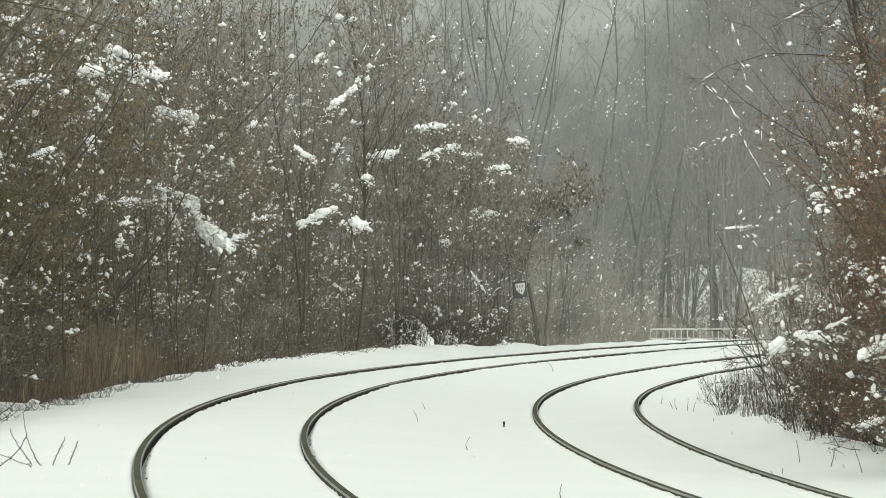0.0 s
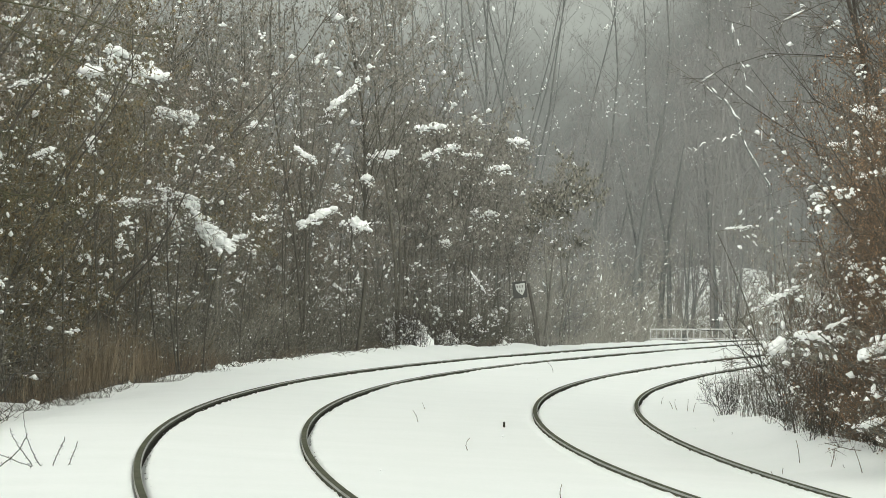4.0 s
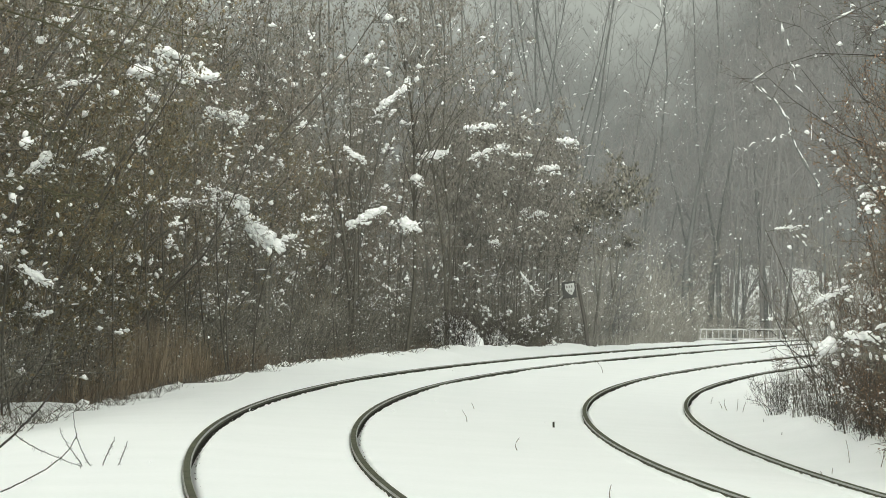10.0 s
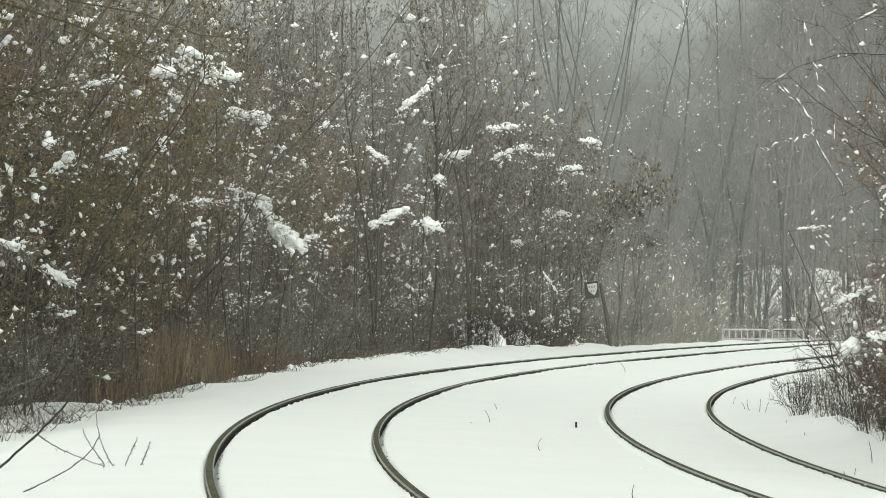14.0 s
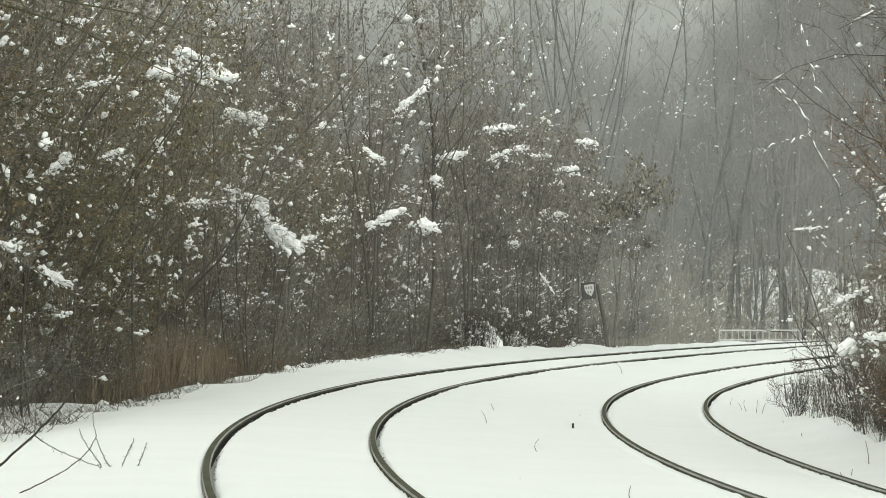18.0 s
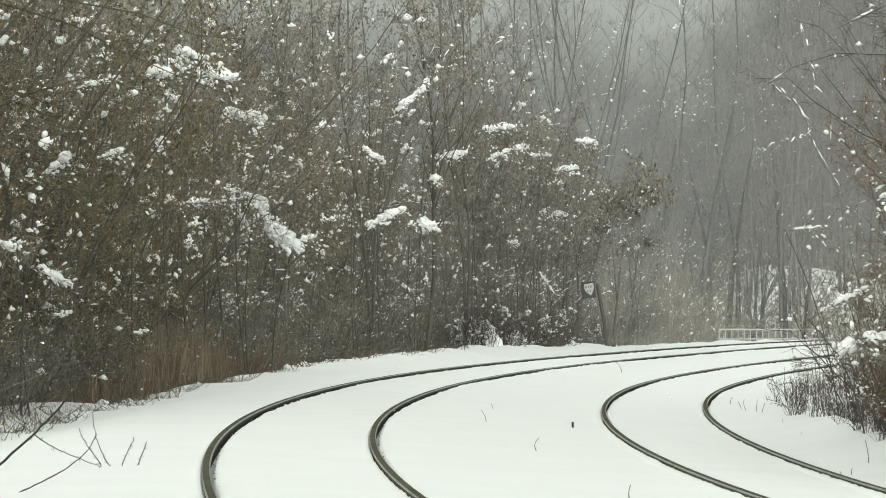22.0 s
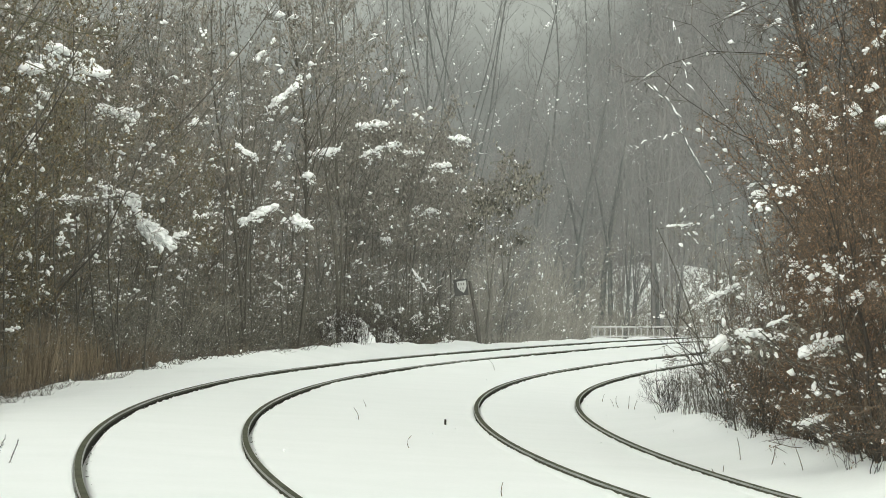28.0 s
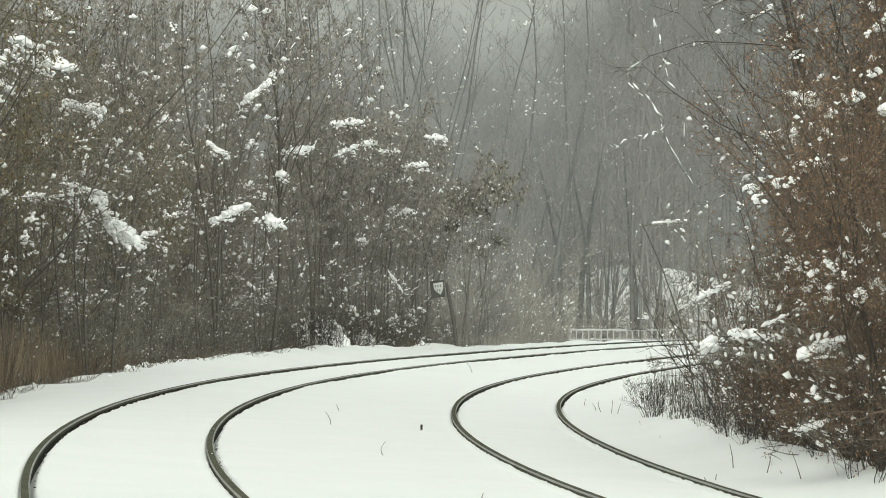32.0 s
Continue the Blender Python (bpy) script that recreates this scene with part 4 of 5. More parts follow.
def dry_canes():
    """A stand of withered brown canes on the bank, too many to count."""
    n = 3600
    s = 54.0 + rng.normal(0, 3.7, n)
    u = -3.95 - rng.gamma(2.0, 0.33, n)
    x, y = on_line(s, u)
    z = ground_z(s, u) - 0.05
    H = rng.uniform(0.55, 1.75, n) * np.interp(-u, [3.9, 4.5], [0.5, 1.0]) * np.interp(np.abs(s - 54.0), [3, 9], [1.0, 0.6])
    base = np.stack([x, y, z], -1)
    tip = base + np.stack([rng.normal(0, 0.13, n) * H, rng.normal(0, 0.13, n) * H, H], -1)
    mid = (base + tip) / 2 + rng.normal(0, 0.03, (n, 3))
    v, f = whips(np.stack([base, mid, tip], 1), np.full((n, 3), 0.0052))
    tagged(new("dry_canes", mesh("dry_canes", v, f, TAN_CANE)), "stand of withered tan-brown canes on the snowy bank", "canes", kind="stuff")


def tangle(s, u, H, mat, leaf_mat, leaves, flecks, label, leaf_size=0.05):
    """Fine tangled undergrowth beyond counting: bent stems, twigs, clinging leaves and caught snow."""
    n = len(s)
    x, y = on_line(s, u)
    P = np.empty((n, 5, 3))
    P[:, 0] = np.stack([x, y, ground_z(s, u) - 0.1], -1)
    d = unit(np.stack([rng.normal(0, 0.35, n), rng.normal(0, 0.35, n), np.ones(n)], -1))
    for k in range(1, 5):
        d = unit(d + rng.normal(0, 0.2, d.shape))
        P[:, k] = P[:, k - 1] + d * (H / 4)[:, None]
    R = np.linspace(0.010, 0.004, 5)[None] * rng.uniform(0.6, 1.3, (n, 1))
    LP, LR = sprout(P, R, 7, 3, (0.3, 1.0), 0.6, 0.25, 0.05, 0.97, 0.22, 0.6, 0.004)
    TP, TR = sprout(LP, LR, 6, 3, (0.12, 0.5), 0.6, 0.1, 0.05, 1.0, 0.28, 0.7, 0.0036)
    v, f = merge(tubes(P, R, 3), whips(LP, LR), whips(TP, TR * 1.15))
    tagged(new("undergrowth", mesh("undergrowth", v, f, mat)), "tangled undergrowth " + label, "undergrowth", kind="stuff")
    pick = rng.integers(0, len(TP), leaves)
    v, f = leaf_quads(TP[pick, rng.integers(0, 3, leaves)] + rng.normal(0, 0.03, (leaves, 3)), leaf_size, 0.6)
    tagged(new("dead_leaves", mesh("dead_leaves", v, f, leaf_mat)), "withered leaves clinging to undergrowth " + label, "leaves", kind="stuff")
    laden = rng.integers(0, len(LP), 420)
    pick = np.where(rng.uniform(size=flecks) < 0.65, laden[rng.integers(0, 420, flecks)] * 6 + rng.integers(0, 6, flecks), rng.integers(0, len(TP), flecks))
    w = np.minimum(rng.lognormal(-4.7, 0.55, flecks), 0.026)
    v, f = lumps(TP[pick, 1] + np.array([0, 0, 0.006]), TP[pick, 2] - TP[pick, 0], w * np.where(w < 0.010, rng.uniform(1.5, 4.0, flecks), rng.uniform(0.9, 1.5, flecks)), w, 0, 0.25)
    tagged(new("snow_flecks", mesh("snow_flecks", v, f, CLUMP, True)), "snow caught on twigs " + label, "snow", kind="stuff")


def thicket_brush():
    n = 1300
    s = np.where(rng.uniform(size=n) < 0.12, rng.uniform(24, 46, n), rng.uniform(46, 112, n))
    u = -4.5 - rng.gamma(2.0, 0.5, n)
    H = rng.uniform(1.2, 3.4, n) * np.interp(-u, [4.4, 5.2], [0.55, 1.0]) * np.interp(s, [24, 40, 43, 58, 62, 85, 100, 112], [0.9, 0.9, 0.7, 0.7, 1.05, 1.1, 0.7, 0.55])
    tangle(s, u, H, BRUSH, GREY_LEAF, 42000, 7000, "along the edge of the thicket")
    n = 240
    s = rng.uniform(15, 27, n)
    u = 6.55 + rng.gamma(2.0, 0.35, n)
    H = rng.uniform(0.6, 2.0, n) * np.interp(u, [6.5, 7.2], [0.5, 1.0])
    tangle(s, u, H, DARK_RUSSET, BROWN_LEAF, 15000, 400, "at the foot of the russet bushes", 0.024)


def far_weeds():
    """Dry scrub where the line runs out of sight, pale from painted haze."""
    n = 9000
    s = rng.uniform(108, 200, n)
    u = -3.4 - rng.gamma(2.0, 1.6, n)
    x, y = on_line(s, u)
    z = ground_z(s, u) - 0.05
    H = rng.uniform(0.5, 1.5, n) * np.interp(-u, [3.3, 5, 9], [0.45, 0.9, 1.3]) * (0.8 + 0.4 * wave(s * 0.5, u * 0.5, 41)) * np.interp(s, [108, 126, 136], [1, 1, 0.25])
    tip = np.stack([x + rng.normal(0, 0.3, n) * H, y + rng.normal(0, 0.3, n) * H, z + H], -1)
    v, f = slivers(np.stack([np.stack([x, y, z], -1), tip], 1), np.full((n, 2), 0.011))
    ob = new("dry_scrub", mesh("dry_scrub", v, f, HAZED_SCRUB))
    tagged(ob, "pale dry scrub beside the distant track", "scrub", kind="stuff")


def bank_crest():
    """Flattened stalks and snow-caked tussocks along the edge of the bank."""
    n = 2600
    s = rng.uniform(22, 112, n)
    s = np.where(rng.uniform(size=n) < 0.45, np.round(s / 4.3) * 4.3 + rng.normal(0, 0.7, n), s)
    u = -3.35 - rng.gamma(1.5, 0.22, n)
    x, y = on_line(s, u)
    z = ground_z(s, u) - 0.02
    H = rng.uniform(0.05, 0.28, n)
    tip = np.stack([x + rng.normal(0, 0.9, n) * H, y + rng.normal(0, 0.9, n) * H, z + H], -1)
    v, f = slivers(np.stack([np.stack([x, y, z], -1), tip], 1), np.full((n, 2), 0.0042))
    ob = new("flattened_stalks", mesh("flattened_stalks", v, f, BARK))
    tagged(ob, "dark bent stalks poking through the bank's snow", "stalks", kind="stuff")
    n = 100
    s = np.where(rng.uniform(size=n) < 0.5, rng.choice([46.0, 63.5, 66.0, 88.0, 103.0], n) + rng.normal(0, 1.2, n), rng.uniform(24, 112, n))
    u = -3.55 - rng.gamma(1.6, 0.3, n)
    x, y = on_line(s, u)
    w = 0.075 * rng.uniform(0.25, 1, n) ** 1.6
    z = ground_z(s, u) + w * 0.2
    v, f = lumps(np.stack([x, y, z], -1), rng.normal(0, 1, (n, 3)) * np.array([1, 1, 0.2]), w * rng.uniform(1, 2, n), w, 1, 0.2)
    ob = new("snow_tussocks", mesh("snow_tussocks", v, f, SNOW, True))
    tagged(ob, "snow-caked tussocks along the edge of the bank", "snow", kind="stuff")
    n = 70
    s = np.where(rng.uniform(size=n) < 0.3, rng.choice([16.0, 18.2, 20.4, 23.0, 27.5], n) + rng.normal(0, 0.5, n), rng.uniform(14, 36, n))
    u = 6.5 + rng.gamma(1.8, 0.3, n)
    x, y = on_line(s, u)
    w = rng.uniform(0.012, 0.05, n)
    z = ground_z(s, u) - w * 0.15
    v, f = lumps(np.stack([x, y, z], -1), rng.normal(0, 1, (n, 3)) * np.array([1, 1, 0.2]), w * rng.uniform(1, 2.6, n), w, 2, 0.09)
    ob = new("snow_tussocks", mesh("snow_tussocks", v, f, SNOW, True))
    tagged(ob, "lumps of snow at the foot of the russet bushes", "snow", kind="stuff")


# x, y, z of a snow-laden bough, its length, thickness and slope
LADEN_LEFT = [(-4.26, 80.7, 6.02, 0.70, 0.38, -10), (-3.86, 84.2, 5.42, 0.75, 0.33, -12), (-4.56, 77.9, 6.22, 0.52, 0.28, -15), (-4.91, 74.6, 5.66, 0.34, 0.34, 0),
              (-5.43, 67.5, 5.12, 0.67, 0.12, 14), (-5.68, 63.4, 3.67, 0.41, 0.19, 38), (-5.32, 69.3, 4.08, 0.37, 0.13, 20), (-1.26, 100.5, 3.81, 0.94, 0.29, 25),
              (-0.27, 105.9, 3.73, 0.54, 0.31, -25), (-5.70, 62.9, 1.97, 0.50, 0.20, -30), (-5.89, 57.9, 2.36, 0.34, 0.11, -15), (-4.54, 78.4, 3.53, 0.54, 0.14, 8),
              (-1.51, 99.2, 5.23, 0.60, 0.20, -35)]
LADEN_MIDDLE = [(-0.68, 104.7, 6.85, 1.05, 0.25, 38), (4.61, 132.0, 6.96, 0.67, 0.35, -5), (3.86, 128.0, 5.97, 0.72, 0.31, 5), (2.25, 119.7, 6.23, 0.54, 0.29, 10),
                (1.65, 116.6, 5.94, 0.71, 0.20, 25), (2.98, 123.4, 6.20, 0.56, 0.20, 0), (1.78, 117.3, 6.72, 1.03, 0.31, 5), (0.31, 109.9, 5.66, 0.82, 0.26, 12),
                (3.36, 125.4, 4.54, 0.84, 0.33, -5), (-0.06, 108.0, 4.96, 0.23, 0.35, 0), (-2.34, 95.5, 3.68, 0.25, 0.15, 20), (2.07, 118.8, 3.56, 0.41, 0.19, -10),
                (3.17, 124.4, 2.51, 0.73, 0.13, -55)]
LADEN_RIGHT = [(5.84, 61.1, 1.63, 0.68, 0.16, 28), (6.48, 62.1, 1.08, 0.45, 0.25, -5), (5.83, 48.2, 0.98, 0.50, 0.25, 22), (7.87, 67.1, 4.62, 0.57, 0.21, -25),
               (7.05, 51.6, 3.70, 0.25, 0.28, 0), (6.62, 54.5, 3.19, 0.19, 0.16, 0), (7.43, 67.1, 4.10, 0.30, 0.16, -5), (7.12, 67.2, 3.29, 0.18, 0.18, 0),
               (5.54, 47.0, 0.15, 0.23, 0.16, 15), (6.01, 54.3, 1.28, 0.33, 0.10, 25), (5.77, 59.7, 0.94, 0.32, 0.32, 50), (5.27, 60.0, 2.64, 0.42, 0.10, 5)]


def snow_heap(C, D, length, thick, count):
    """A lumpy pile along D: many small overlapping lumps, broken by gaps, with ragged ends that hang."""
    t = rng.uniform(-0.5, 0.5, count)
    body = np.sqrt(np.maximum(1 - (2 * t) ** 2, 0.1)) * (0.8 + 0.3 * np.sin(t * 13 + rng.uniform(0, 6)))
    crest = rng.uniform(size=count) < 0.4
    w = thick * np.where(crest, rng.uniform(0.17, 0.33, count), rng.uniform(0.07, 0.16, count)) * (0.45 + 0.55 * body)
    rise = np.where(crest, rng.uniform(-0.08, 0.24, count), rng.uniform(-0.65, 0.3, count))
    side = np.where(crest, 0.14, 0.32)
    P = C + D * (t * length)[:, None] + np.stack([rng.normal(0, 1, count) * side, rng.normal(0, 1, count) * side, rise], -1) * thick * body[:, None]
    dirs = D + rng.normal(0, 0.35, (count, 3))
    dirs[:, 2] = np.where(crest, dirs[:, 2], dirs[:, 2] - 0.6)
    L = w * rng.uniform(0.95, 1.6, count)
    top = lumps(P[crest], dirs[crest], L[crest], w[crest], 2, 0.12)
    low = lumps(P[~crest], dirs[~crest], L[~crest], w[~crest], 1, 0.14)
    return top[0], top[1], low[0], low[1]


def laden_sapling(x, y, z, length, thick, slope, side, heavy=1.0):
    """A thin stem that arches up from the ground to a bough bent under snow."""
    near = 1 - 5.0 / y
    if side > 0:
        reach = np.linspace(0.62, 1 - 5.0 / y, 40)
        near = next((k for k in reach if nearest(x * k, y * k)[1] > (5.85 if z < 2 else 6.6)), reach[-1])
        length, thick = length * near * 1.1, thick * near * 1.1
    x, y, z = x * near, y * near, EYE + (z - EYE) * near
    foot = np.array([x + side * rng.uniform(0.3, 0.9), y + rng.uniform(0.5, 1.4), 0.0])
    fs, fu = nearest(foot[0], foot[1])
    foot[2] = float(ground_z(fs, fu)) - 0.1
    tip = np.array([x, y, z])
    D = unit(np.array([math.cos(radians(slope)), rng.uniform(-0.3, 0.3), math.sin(radians(slope))]))
    root = tip - D * length * 0.8
    end = tip + D * length * 0.62
    k = np.linspace(0, 1, 9)[:, None]
    stem = foot * (1 - k) + root * k + np.array([0.0, 0.0, 1.0]) * np.sin(k * np.pi) * 0.1 + np.array([side, 0, 0]) * np.sin(k * np.pi) * 0.1
    bough = root * (1 - k) + end * k + np.array([0, 0, -1.0]) * (k - 0.35) ** 2 * 0.12 - np.array([0, 0, 1.0]) * thick * 0.15
    thing = new("laden_sapling")
    tagged(thing, "thin sapling whose bough bends under clumped snow", "sapling", "saplings bent by snow")
    base = Vector(foot)
    thing.location = base
    P = np.stack([stem, bough]) - foot
    R = np.stack([np.linspace(0.018, 0.010, 9), np.linspace(0.010, 0.005, 9)]) * (1.0 if side < 0 else 0.6)
    part("trunk", mesh("trunk", *tubes(P, R, 5), BARK, True), thing)
    TP, TR = sprout(P[1:], R[1:], 24, 3, (0.25, 0.8), 0.6, 0.02, 0.1, 1.0)
    GP, GR = sprout(TP, TR, 6, 3, (0.1, 0.3), 0.6, -0.1, 0.1, 1.0)
    v, f = merge(tubes(TP, TR, 3), slivers(GP, GR))
    tagged(part("crown", mesh("crown", v, f, TWIG), thing), kind="stuff")
    C = np.tile(tip - foot, (1, 1))
    count = int(np.clip(24 * length / max(thick, 0.08) * heavy, 22, 90))
    heap = snow_heap(C, D, length, thick, count)
    heap, drips = heap[:2], heap[2:]
    few = int(8 + 20 * length)
    pick = rng.integers(0, len(TP), few)
    w = rng.uniform(0.010, 0.028, few)
    bits = lumps(TP[pick, 1], TP[pick, 1] - TP[pick, 0], w * 1.8, w, 1, 0.2)
    v, f = merge(heap, drips, bits)
    tagged(part("snow_load", mesh("snow_load", v, f, CLUMP, True), thing, "heavy lump of fresh snow"), kind="stuff")


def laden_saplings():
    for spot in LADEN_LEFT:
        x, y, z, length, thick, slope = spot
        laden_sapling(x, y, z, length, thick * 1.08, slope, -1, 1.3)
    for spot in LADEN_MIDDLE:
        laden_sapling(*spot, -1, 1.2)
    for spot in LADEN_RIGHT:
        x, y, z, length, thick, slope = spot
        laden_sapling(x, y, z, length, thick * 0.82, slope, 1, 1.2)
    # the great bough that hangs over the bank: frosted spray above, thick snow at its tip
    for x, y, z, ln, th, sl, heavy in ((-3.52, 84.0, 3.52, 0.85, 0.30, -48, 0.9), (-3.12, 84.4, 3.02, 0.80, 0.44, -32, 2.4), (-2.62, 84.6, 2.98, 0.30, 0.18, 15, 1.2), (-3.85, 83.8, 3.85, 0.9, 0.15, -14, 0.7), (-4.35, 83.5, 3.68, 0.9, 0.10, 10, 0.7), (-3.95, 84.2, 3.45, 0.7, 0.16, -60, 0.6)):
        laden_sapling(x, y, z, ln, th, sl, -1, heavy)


def small_things():
    # peg between the tracks
    v = np.array([(sx * w, sy * w, z) for z, w in ((-0.1, 0.013), (0.062, 0.013), (0.070, 0.010)) for sx, sy in ((-1, -1), (1, -1), (1, 1), (-1, 1))])
    f = [(a + k, (a + 1) % 4 + k, (a + 1) % 4 + k + 4, a + k + 4) for k in (0, 4) for a in range(4)] + [(8, 9, 10, 11)]
    peg = new("marker_peg", solid("marker_peg", v, f, RUST))
    s, u = nearest(1.66, 52.5)
    peg.matrix_basis = pose(1.66, 52.5, float(ground_z(s, u)))
    tagged(peg, "short dark marker peg sticking out of the snow", "peg")
    # lone stalks: x, y, height, lean
    for x, y, h, tip in ((1.02, 43.3, 0.13, 0.05), (0.59, 53.0, 0.15, -0.35), (0.78, 59.5, 0.09, -0.4), (1.47, 32.5, 0.11, 0.03), (3.90, 90.3, 0.27, -0.6), (3.72, 39.2, 0.10, -0.1), (3.95, 40.6, 0.06, 0.1),
                         (4.65, 63.9, 0.17, -0.2), (4.73, 63.2, 0.19, 0.1), (4.62, 64.7, 0.11, -0.4), (4.76, 62.5, 0.15, 0.3), (4.31, 42.5, 0.23, -0.15), (4.72, 68.6, 0.12, 0.2), (4.45, 41.0, 0.2, 0.25), (4.6, 39.5, 0.24, -0.3)):
        s, u = nearest(x, y)
        b = np.array([x, y, float(ground_z(s, u)) - 0.03])
        k = np.linspace(0, 1, 5)[:, None]
        bend = np.array([tip, rng.normal(0, 0.2), 1.0])
        P = (bend * k * (h + 0.03) + np.array([rng.normal(0, 0.12), 0, 0]) * np.sin(k * 3) * h)[None]
        stalk = new("dry_stalk", mesh("dry_stalk", *tubes(P, np.linspace(0.0045, 0.0025, 5)[None], 4), WEED, True))
        stalk.location = b
        tagged(stalk, "thin withered stalk poking through the snow", "stalk", "stalks in the snow")
    # more stalks at the foot of the bushes: along the line, to its right, height
    for s, u in zip(rng.uniform(19, 40, 10), rng.uniform(5.8, 6.6, 10)):
        h = float(rng.uniform(0.04, 0.13))
        x, y, z = ground_at(s, u)
        k = np.linspace(0, 1, 4)[:, None]
        P = (np.array([rng.normal(0, 0.35), rng.normal(0, 0.3), 1.0]) * k * (h + 0.03))[None]
        stalk = new("dry_stalk", mesh("dry_stalk", *tubes(P, np.linspace(0.004, 0.002, 4)[None], 4), BARK, True))
        stalk.location = (x, y, z - 0.03)
        tagged(stalk, "thin dark stalk poking through the snow", "stalk", "stalks in the snow")
    # bramble canes beside the line: x, z pairs at one distance
    canes = [(30.0, 0.011, (-3.45, -0.05, -3.14, 0.24, -2.90, 0.48, -2.74, 0.62, -2.64, 0.76, -2.54, 0.92)), (30.0, 0.006, (-3.20, -0.02, -3.10, 0.03, -2.90, 0.114, -2.70, 0.182, -2.54, 0.362, -2.45, 0.482)),
             (31.0, 0.004, (-2.96, 0.46, -2.86, 0.40, -2.79, 0.33, -2.66, 0.28, -2.55, 0.24, -2.50, 0.21)), (35.0, 0.0045, (-2.73, 0.04, -2.80, 0.12, -2.88, 0.21, -2.94, 0.29, -2.98, 0.35, -3.00, 0.40)),
             (35.0, 0.0045, (-2.67, 0.04, -2.74, 0.13, -2.80, 0.21, -2.84, 0.30, -2.87, 0.42, -2.89, 0.52)), (35.0, 0.005, (-2.63, 0.04, -2.61, 0.11, -2.60, 0.17, -2.57, 0.23, -2.56, 0.27, -2.545, 0.32)),
             (35.0, 0.005, (-2.52, 0.03, -2.50, 0.08, -2.485, 0.13, -2.46, 0.19, -2.45, 0.24, -2.44, 0.28))]
    for y, r, pts in canes:
        P = np.array([(pts[k], y + 0.04 * k, pts[k + 1]) for k in range(0, len(pts), 2)])
        fine_t, knot_t = np.linspace(0, 1, 26), np.linspace(0, 1, len(P))
        P = np.stack([np.polyval(np.polyfit(knot_t, P[:, c], 3), fine_t) for c in range(3)], -1) + rng.normal(0, 0.0025, (26, 3))
        foot = P[0].copy()
        cane = new("bramble_cane")
        cane.location = foot
        tagged(cane, "dark thorny bramble cane arching over the snow", "bramble", "bramble canes")
        R = np.linspace(r, r * 0.45, len(P))[None]
        part("stem", mesh("stem", *tubes((P - foot)[None], R, 6), CANE, True), cane)
        TP, TR = sprout((P - foot)[None], R, 22, 2, (0.012, 0.034), 0.85, 0.05, 0.05, 1.0, least=0.0022)
        tagged(part("thorns", mesh("thorns", *tubes(TP, TR, 3), CANE), cane), kind="stuff")


def box(x0, x1, y0, y1, z0, z1, bevel=0.0):
    bm = bmesh.new()
    bmesh.ops.create_cube(bm, size=1)
    for v in bm.verts:
        v.co = ((x0 + x1) / 2 + v.co.x * (x1 - x0), (y0 + y1) / 2 + v.co.y * (y1 - y0), (z0 + z1) / 2 + v.co.z * (z1 - z0))
    if bevel:
        bmesh.ops.bevel(bm, geom=bm.edges[:], offset=bevel, segments=1, affect="EDGES")
    v = np.array([x.co[:] for x in bm.verts])
    f = [[x.index for x in q.verts] for q in bm.faces]
    bm.verts.index_update()
    bm.free()
    return v, f


def solid(name, v, f, mat):
    me = bpy.data.meshes.new(name)
    me.from_pydata([tuple(p) for p in v], [], [tuple(q) for q in f])
    me.materials.append(mat)
    return me


def snow_mounds():
    """Two snow-capped hummocks between the stems behind the bank."""
    for x, y, r, h in ((0.92, 108.6, 0.52, 0.80), (2.15, 116.8, 0.38, 0.62)):
        s, u = nearest(x, y)
        bm = bmesh.new()
        bmesh.ops.create_icosphere(bm, subdivisions=4, radius=1)
        for v in bm.verts:
            k = 1 + 0.35 * noise.noise(v.co * 1.7 + Vector((x, y, 0))) + 0.05 * noise.noise(v.co * 7)
            v.co = Vector((v.co.x * r * k * 1.2, v.co.y * r * k, max(v.co.z, -0.4) * h * k))
        me = bpy.data.meshes.new("snow_mound")
        bm.to_mesh(me)
        bm.free()
        me.polygons.foreach_set("use_smooth", [True] * len(me.polygons))
        me.materials.append(CLUMP)
        ob = new("snow_mound", me)
        ob.location = (x, y, float(ground_z(s, u)))
        tagged(ob, "snow-covered hummock between bare stems", "snow mound", "snow mounds")


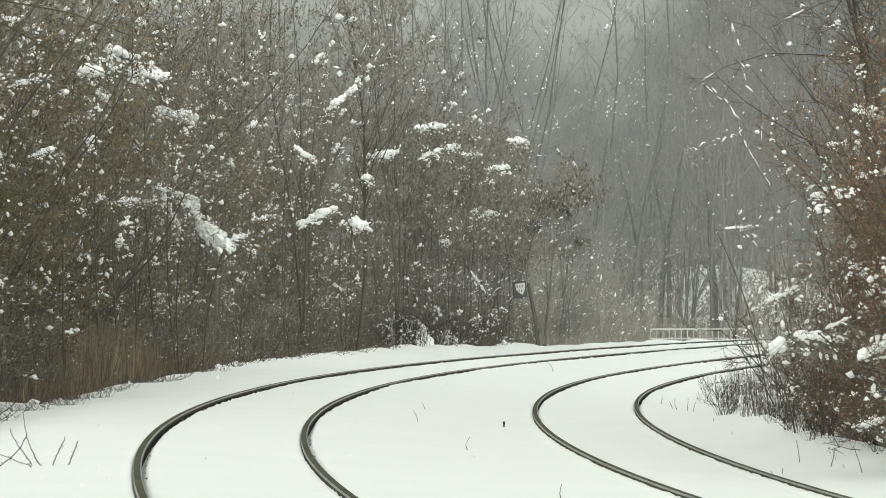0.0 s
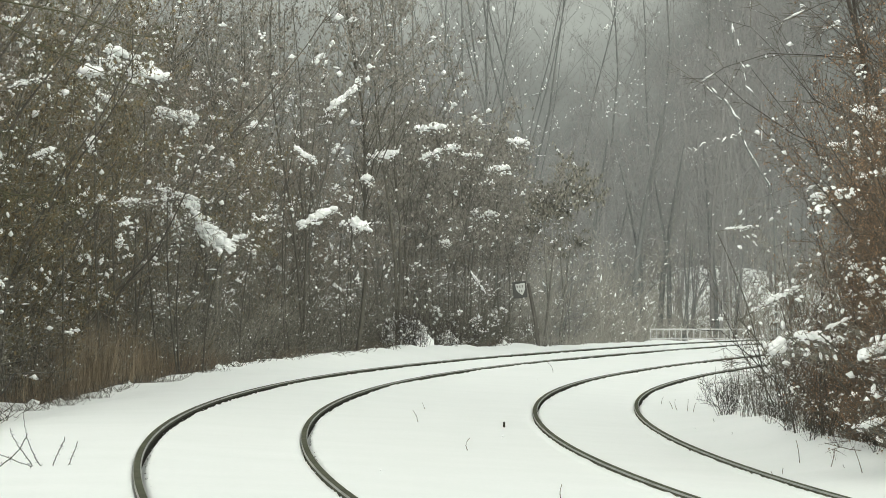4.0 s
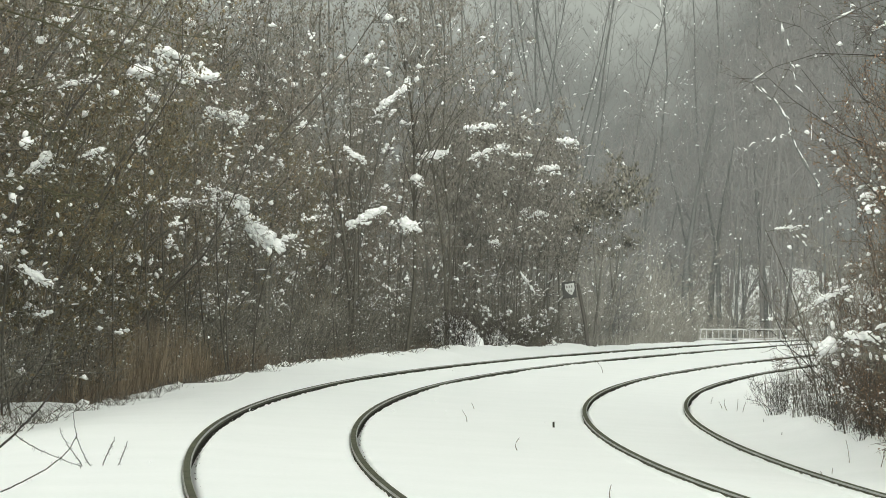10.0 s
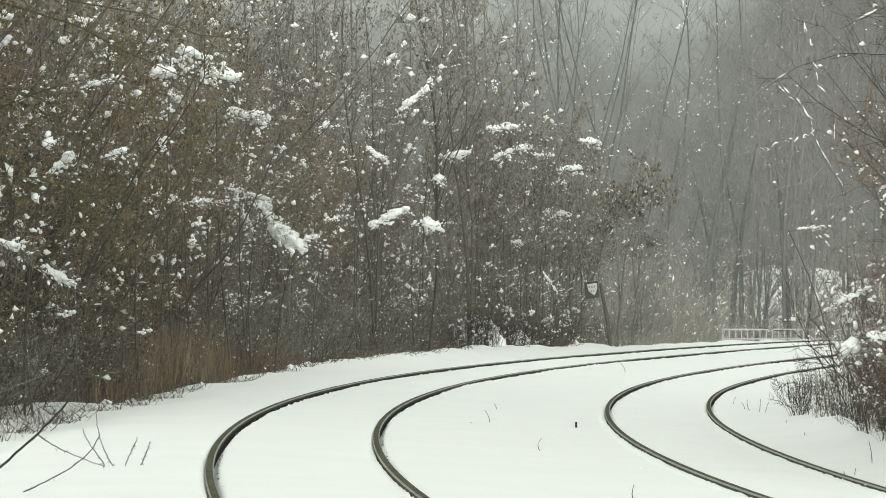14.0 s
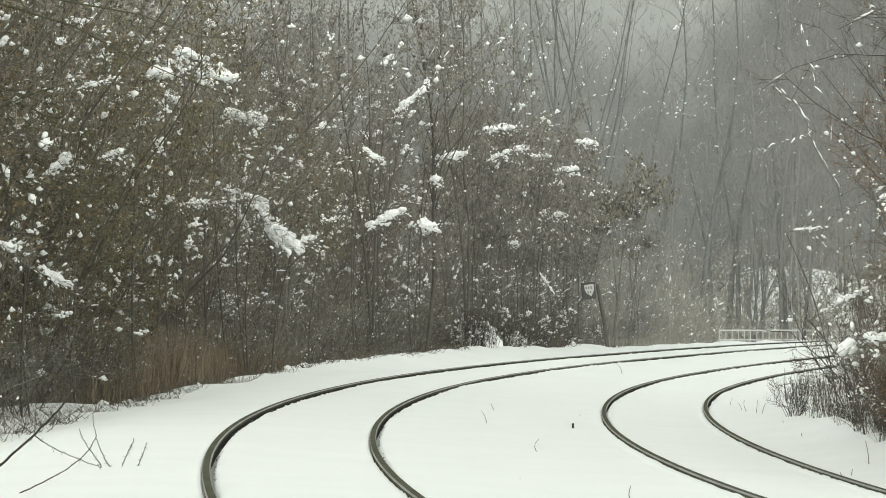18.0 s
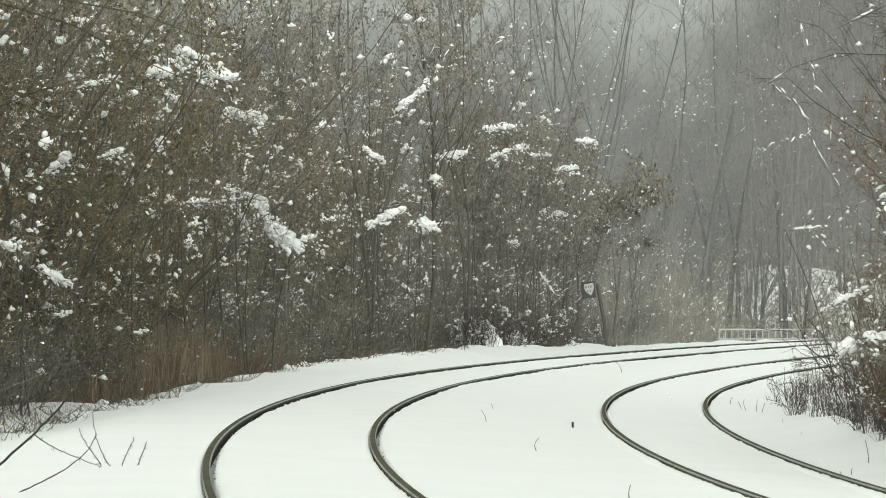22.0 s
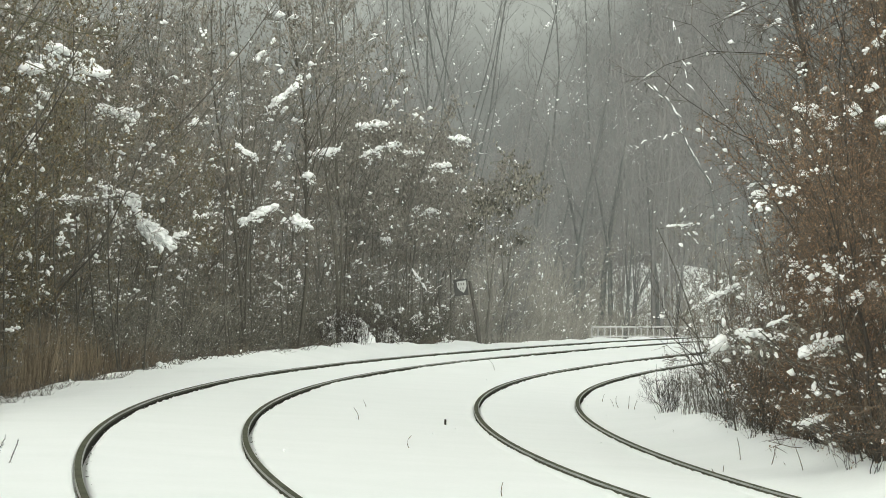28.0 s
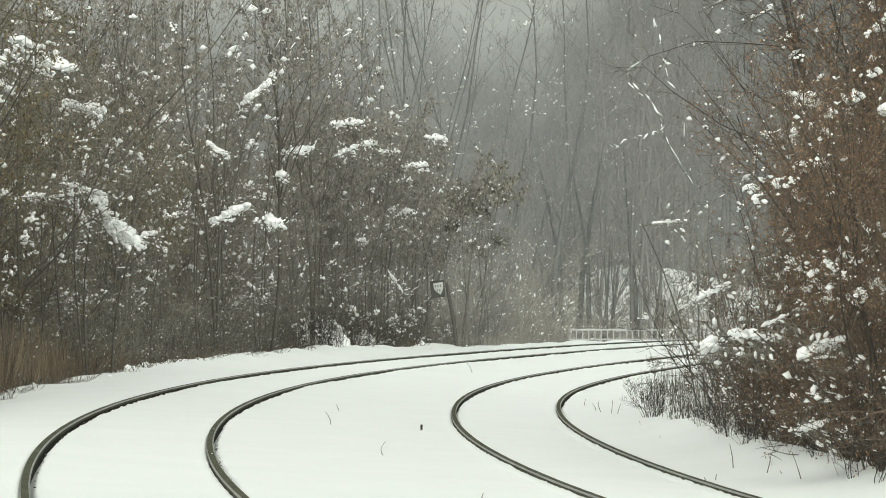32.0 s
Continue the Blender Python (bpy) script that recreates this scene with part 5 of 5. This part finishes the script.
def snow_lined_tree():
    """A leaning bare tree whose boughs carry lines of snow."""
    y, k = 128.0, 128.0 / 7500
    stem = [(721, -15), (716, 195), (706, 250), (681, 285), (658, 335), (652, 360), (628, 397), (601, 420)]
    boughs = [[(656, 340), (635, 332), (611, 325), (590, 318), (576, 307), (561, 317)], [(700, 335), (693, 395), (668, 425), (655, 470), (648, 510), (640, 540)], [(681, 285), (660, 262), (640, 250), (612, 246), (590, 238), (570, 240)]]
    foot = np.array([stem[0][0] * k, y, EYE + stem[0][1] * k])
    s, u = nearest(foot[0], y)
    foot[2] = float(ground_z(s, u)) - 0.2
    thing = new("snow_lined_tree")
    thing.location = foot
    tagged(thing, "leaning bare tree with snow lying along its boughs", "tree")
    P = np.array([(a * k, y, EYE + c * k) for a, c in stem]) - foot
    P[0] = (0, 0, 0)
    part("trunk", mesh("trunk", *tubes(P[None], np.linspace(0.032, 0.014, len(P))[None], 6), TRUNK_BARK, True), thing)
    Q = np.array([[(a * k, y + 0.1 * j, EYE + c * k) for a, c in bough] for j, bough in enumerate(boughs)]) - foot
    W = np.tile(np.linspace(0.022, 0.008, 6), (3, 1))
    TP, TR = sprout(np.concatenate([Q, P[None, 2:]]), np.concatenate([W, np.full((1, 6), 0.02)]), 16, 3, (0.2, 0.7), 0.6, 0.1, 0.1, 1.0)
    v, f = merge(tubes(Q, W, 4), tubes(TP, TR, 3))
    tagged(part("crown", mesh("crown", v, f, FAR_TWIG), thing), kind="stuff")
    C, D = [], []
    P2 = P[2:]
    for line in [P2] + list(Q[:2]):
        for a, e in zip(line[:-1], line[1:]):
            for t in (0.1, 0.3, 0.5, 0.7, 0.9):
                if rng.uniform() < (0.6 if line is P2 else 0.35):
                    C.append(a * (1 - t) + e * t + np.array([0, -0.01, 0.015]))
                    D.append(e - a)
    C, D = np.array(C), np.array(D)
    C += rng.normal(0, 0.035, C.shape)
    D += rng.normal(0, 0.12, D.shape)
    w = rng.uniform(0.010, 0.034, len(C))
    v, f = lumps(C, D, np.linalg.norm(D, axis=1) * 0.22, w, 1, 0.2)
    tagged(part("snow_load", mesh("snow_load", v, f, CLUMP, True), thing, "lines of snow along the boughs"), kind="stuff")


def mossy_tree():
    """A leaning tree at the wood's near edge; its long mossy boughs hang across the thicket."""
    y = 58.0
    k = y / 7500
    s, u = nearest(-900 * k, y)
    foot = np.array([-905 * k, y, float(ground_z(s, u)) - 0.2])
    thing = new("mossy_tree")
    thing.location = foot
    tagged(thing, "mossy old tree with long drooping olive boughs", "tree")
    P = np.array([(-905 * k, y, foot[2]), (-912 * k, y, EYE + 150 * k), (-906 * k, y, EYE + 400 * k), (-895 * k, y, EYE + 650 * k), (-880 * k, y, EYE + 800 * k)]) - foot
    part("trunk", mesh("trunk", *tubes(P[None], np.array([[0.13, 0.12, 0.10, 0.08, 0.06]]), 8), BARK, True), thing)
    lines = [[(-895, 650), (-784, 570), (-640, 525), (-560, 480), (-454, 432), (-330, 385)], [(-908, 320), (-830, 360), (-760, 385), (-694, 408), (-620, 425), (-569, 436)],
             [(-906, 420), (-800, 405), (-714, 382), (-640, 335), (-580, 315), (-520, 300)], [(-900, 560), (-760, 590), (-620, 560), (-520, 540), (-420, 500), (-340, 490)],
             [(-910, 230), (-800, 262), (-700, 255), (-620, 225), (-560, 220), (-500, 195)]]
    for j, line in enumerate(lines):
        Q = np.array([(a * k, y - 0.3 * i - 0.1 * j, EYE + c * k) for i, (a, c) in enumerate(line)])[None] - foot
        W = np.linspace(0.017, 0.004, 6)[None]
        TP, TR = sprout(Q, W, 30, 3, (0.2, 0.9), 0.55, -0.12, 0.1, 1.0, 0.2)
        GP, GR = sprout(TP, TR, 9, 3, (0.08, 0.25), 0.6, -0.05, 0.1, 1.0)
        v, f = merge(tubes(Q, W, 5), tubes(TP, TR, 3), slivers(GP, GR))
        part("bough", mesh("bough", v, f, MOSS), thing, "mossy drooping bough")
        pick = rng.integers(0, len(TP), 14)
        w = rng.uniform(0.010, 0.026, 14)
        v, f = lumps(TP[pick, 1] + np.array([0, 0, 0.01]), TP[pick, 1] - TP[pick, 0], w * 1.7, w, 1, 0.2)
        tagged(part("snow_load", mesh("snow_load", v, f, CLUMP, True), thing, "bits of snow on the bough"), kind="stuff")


def line_sign():
    """Distance board on a leaning wooden post: dark square with a pale shield."""
    x, y = 4.92, 123.0
    s, u = nearest(x, y)
    z = float(ground_z(s, u))
    sign = new("distance_sign")
    sign.location = (x, y, z)
    tagged(sign, "dark board with a pale shield on a leaning post", "railway sign")
    top = 2.46 - z
    P = np.array([(0, 0, -0.3), (-0.12, 0, top * 0.4), (-0.26, 0, top * 0.8), (-0.33, 0, top)])[None]
    part("post", mesh("post", *tubes(P, np.array([[0.06, 0.056, 0.05, 0.045]]), 8), WOOD, True), sign, "leaning grey wooden post")
    board = part("board", solid("board", *box(-0.20, 0.20, -0.012, 0.012, -0.24, 0.24, 0.006), BOARD), sign, "dark square board")
    board.matrix_basis = pose(-0.58, -0.09, top - 0.19, 0, -6, 0)
    out = np.array([(-0.16, 0.18), (0.17, 0.20), (0.17, 0.0), (0.12, -0.11), (0.05, -0.22), (-0.07, -0.12), (-0.15, -0.01)]) * 0.84 + np.array([0.02, 0.02])
    v = np.array([(a, -0.018, c) for a, c in out] + [(a, -0.013, c) for a, c in out])
    n = len(out)
    f = [list(range(n))] + [[k, k + n, (k + 1) % n + n, (k + 1) % n] for k in range(n)]
    part("shield", solid("shield", v, f, PAINT), board, "pale pointed shield")
    for x0, x1, zc in ((-0.08, -0.04, 0.09), (-0.005, 0.03, 0.09), (0.065, 0.10, 0.09), (-0.035, 0.0, -0.04), (0.035, 0.07, -0.04)):
        part("lettering_bar", solid("lettering_bar", *box(x0, x1, -0.022, -0.019, zc - 0.035, zc + 0.035), SIGN_PRINT), board)


def fence():
    """Low pale railing by the bridge, with flat bars."""
    x0, y0, n, pitch = 13.25, 200.0, 26, 0.292
    thing = new("bridge_railing")
    base = 0.57
    thing.location = (x0, y0, base)
    tagged(thing, "low pale grey metal railing beside the distant track", "railing")
    s, u = nearest(x0 + 3, y0)
    drop = float(ground_z(s, u)) - base - 0.3
    wide = n * pitch
    part("top_rail", solid("top_rail", *box(-0.05, wide, -0.03, 0.03, 0.43, 0.50, 0.006), GREY_PAINT), thing)
    part("bottom_rail", solid("bottom_rail", *box(-0.05, wide, -0.025, 0.025, -0.01, 0.05, 0.006), GREY_PAINT), thing)
    for k in range(n):
        part("post", solid("post", *box(k * pitch - 0.022, k * pitch + 0.022, -0.02, 0.02, drop, 0.56 if k in (0, 3) else 0.44, 0.005), GREY_PAINT), thing)


SNOWFALL = []


def snowfall():
    """Flakes in the air, in sheets that fall and drift as one."""
    for k in range(5):
        n = 1500
        y = rng.uniform(10, 105, n) ** 1.0
        x = rng.uniform(-0.13, 0.17, n) * y + rng.uniform(-2, 2, n)
        z = rng.uniform(-1, 46, n)
        z = np.where(rng.uniform(size=n) < 0.5, rng.uniform(0.2, 40, n), z)
        w = rng.uniform(0.003, 0.0065, n)
        v, f = lumps(np.stack([x, y, z], -1), rng.normal(0, 1, (n, 3)), w * 1.2, w, 0, 0.1)
        ob = new("snowfall", mesh("snowfall", v, f, CLUMP))
        tagged(ob, "falling snowflakes drifting down in the cold air", "snowflakes", kind="stuff")
        SNOWFALL.append((ob, 0.9 + 0.13 * k, 0.12 * math.sin(k * 1.7), 0.15 * math.cos(k * 2.3)))


def motions():
    """Only the snow moves: each sheet falls at its own pace."""
    for ob, fall, dx, dy in SNOWFALL:
        walk(ob, [(t, pose(dx * t + 0.15 * math.sin(t * 0.6 + fall * 9), dy * t, -fall * t)) for t in range(0, 33)])


# each builder draws its chances from a seed of its own
for seed, build in enumerate((build_ground, build_tracks, forest_edge, tall_trees, right_bushes, far_forest, far_woods, far_brush, backdrop, laden_saplings, snow_mounds, snow_lined_tree, mossy_tree, line_sign, fence, small_things, weeds, dry_canes, thicket_brush, far_weeds, bank_crest, rail_crumbs, snowfall)):
    rng = np.random.default_rng(40 + seed)
    build()

motions()
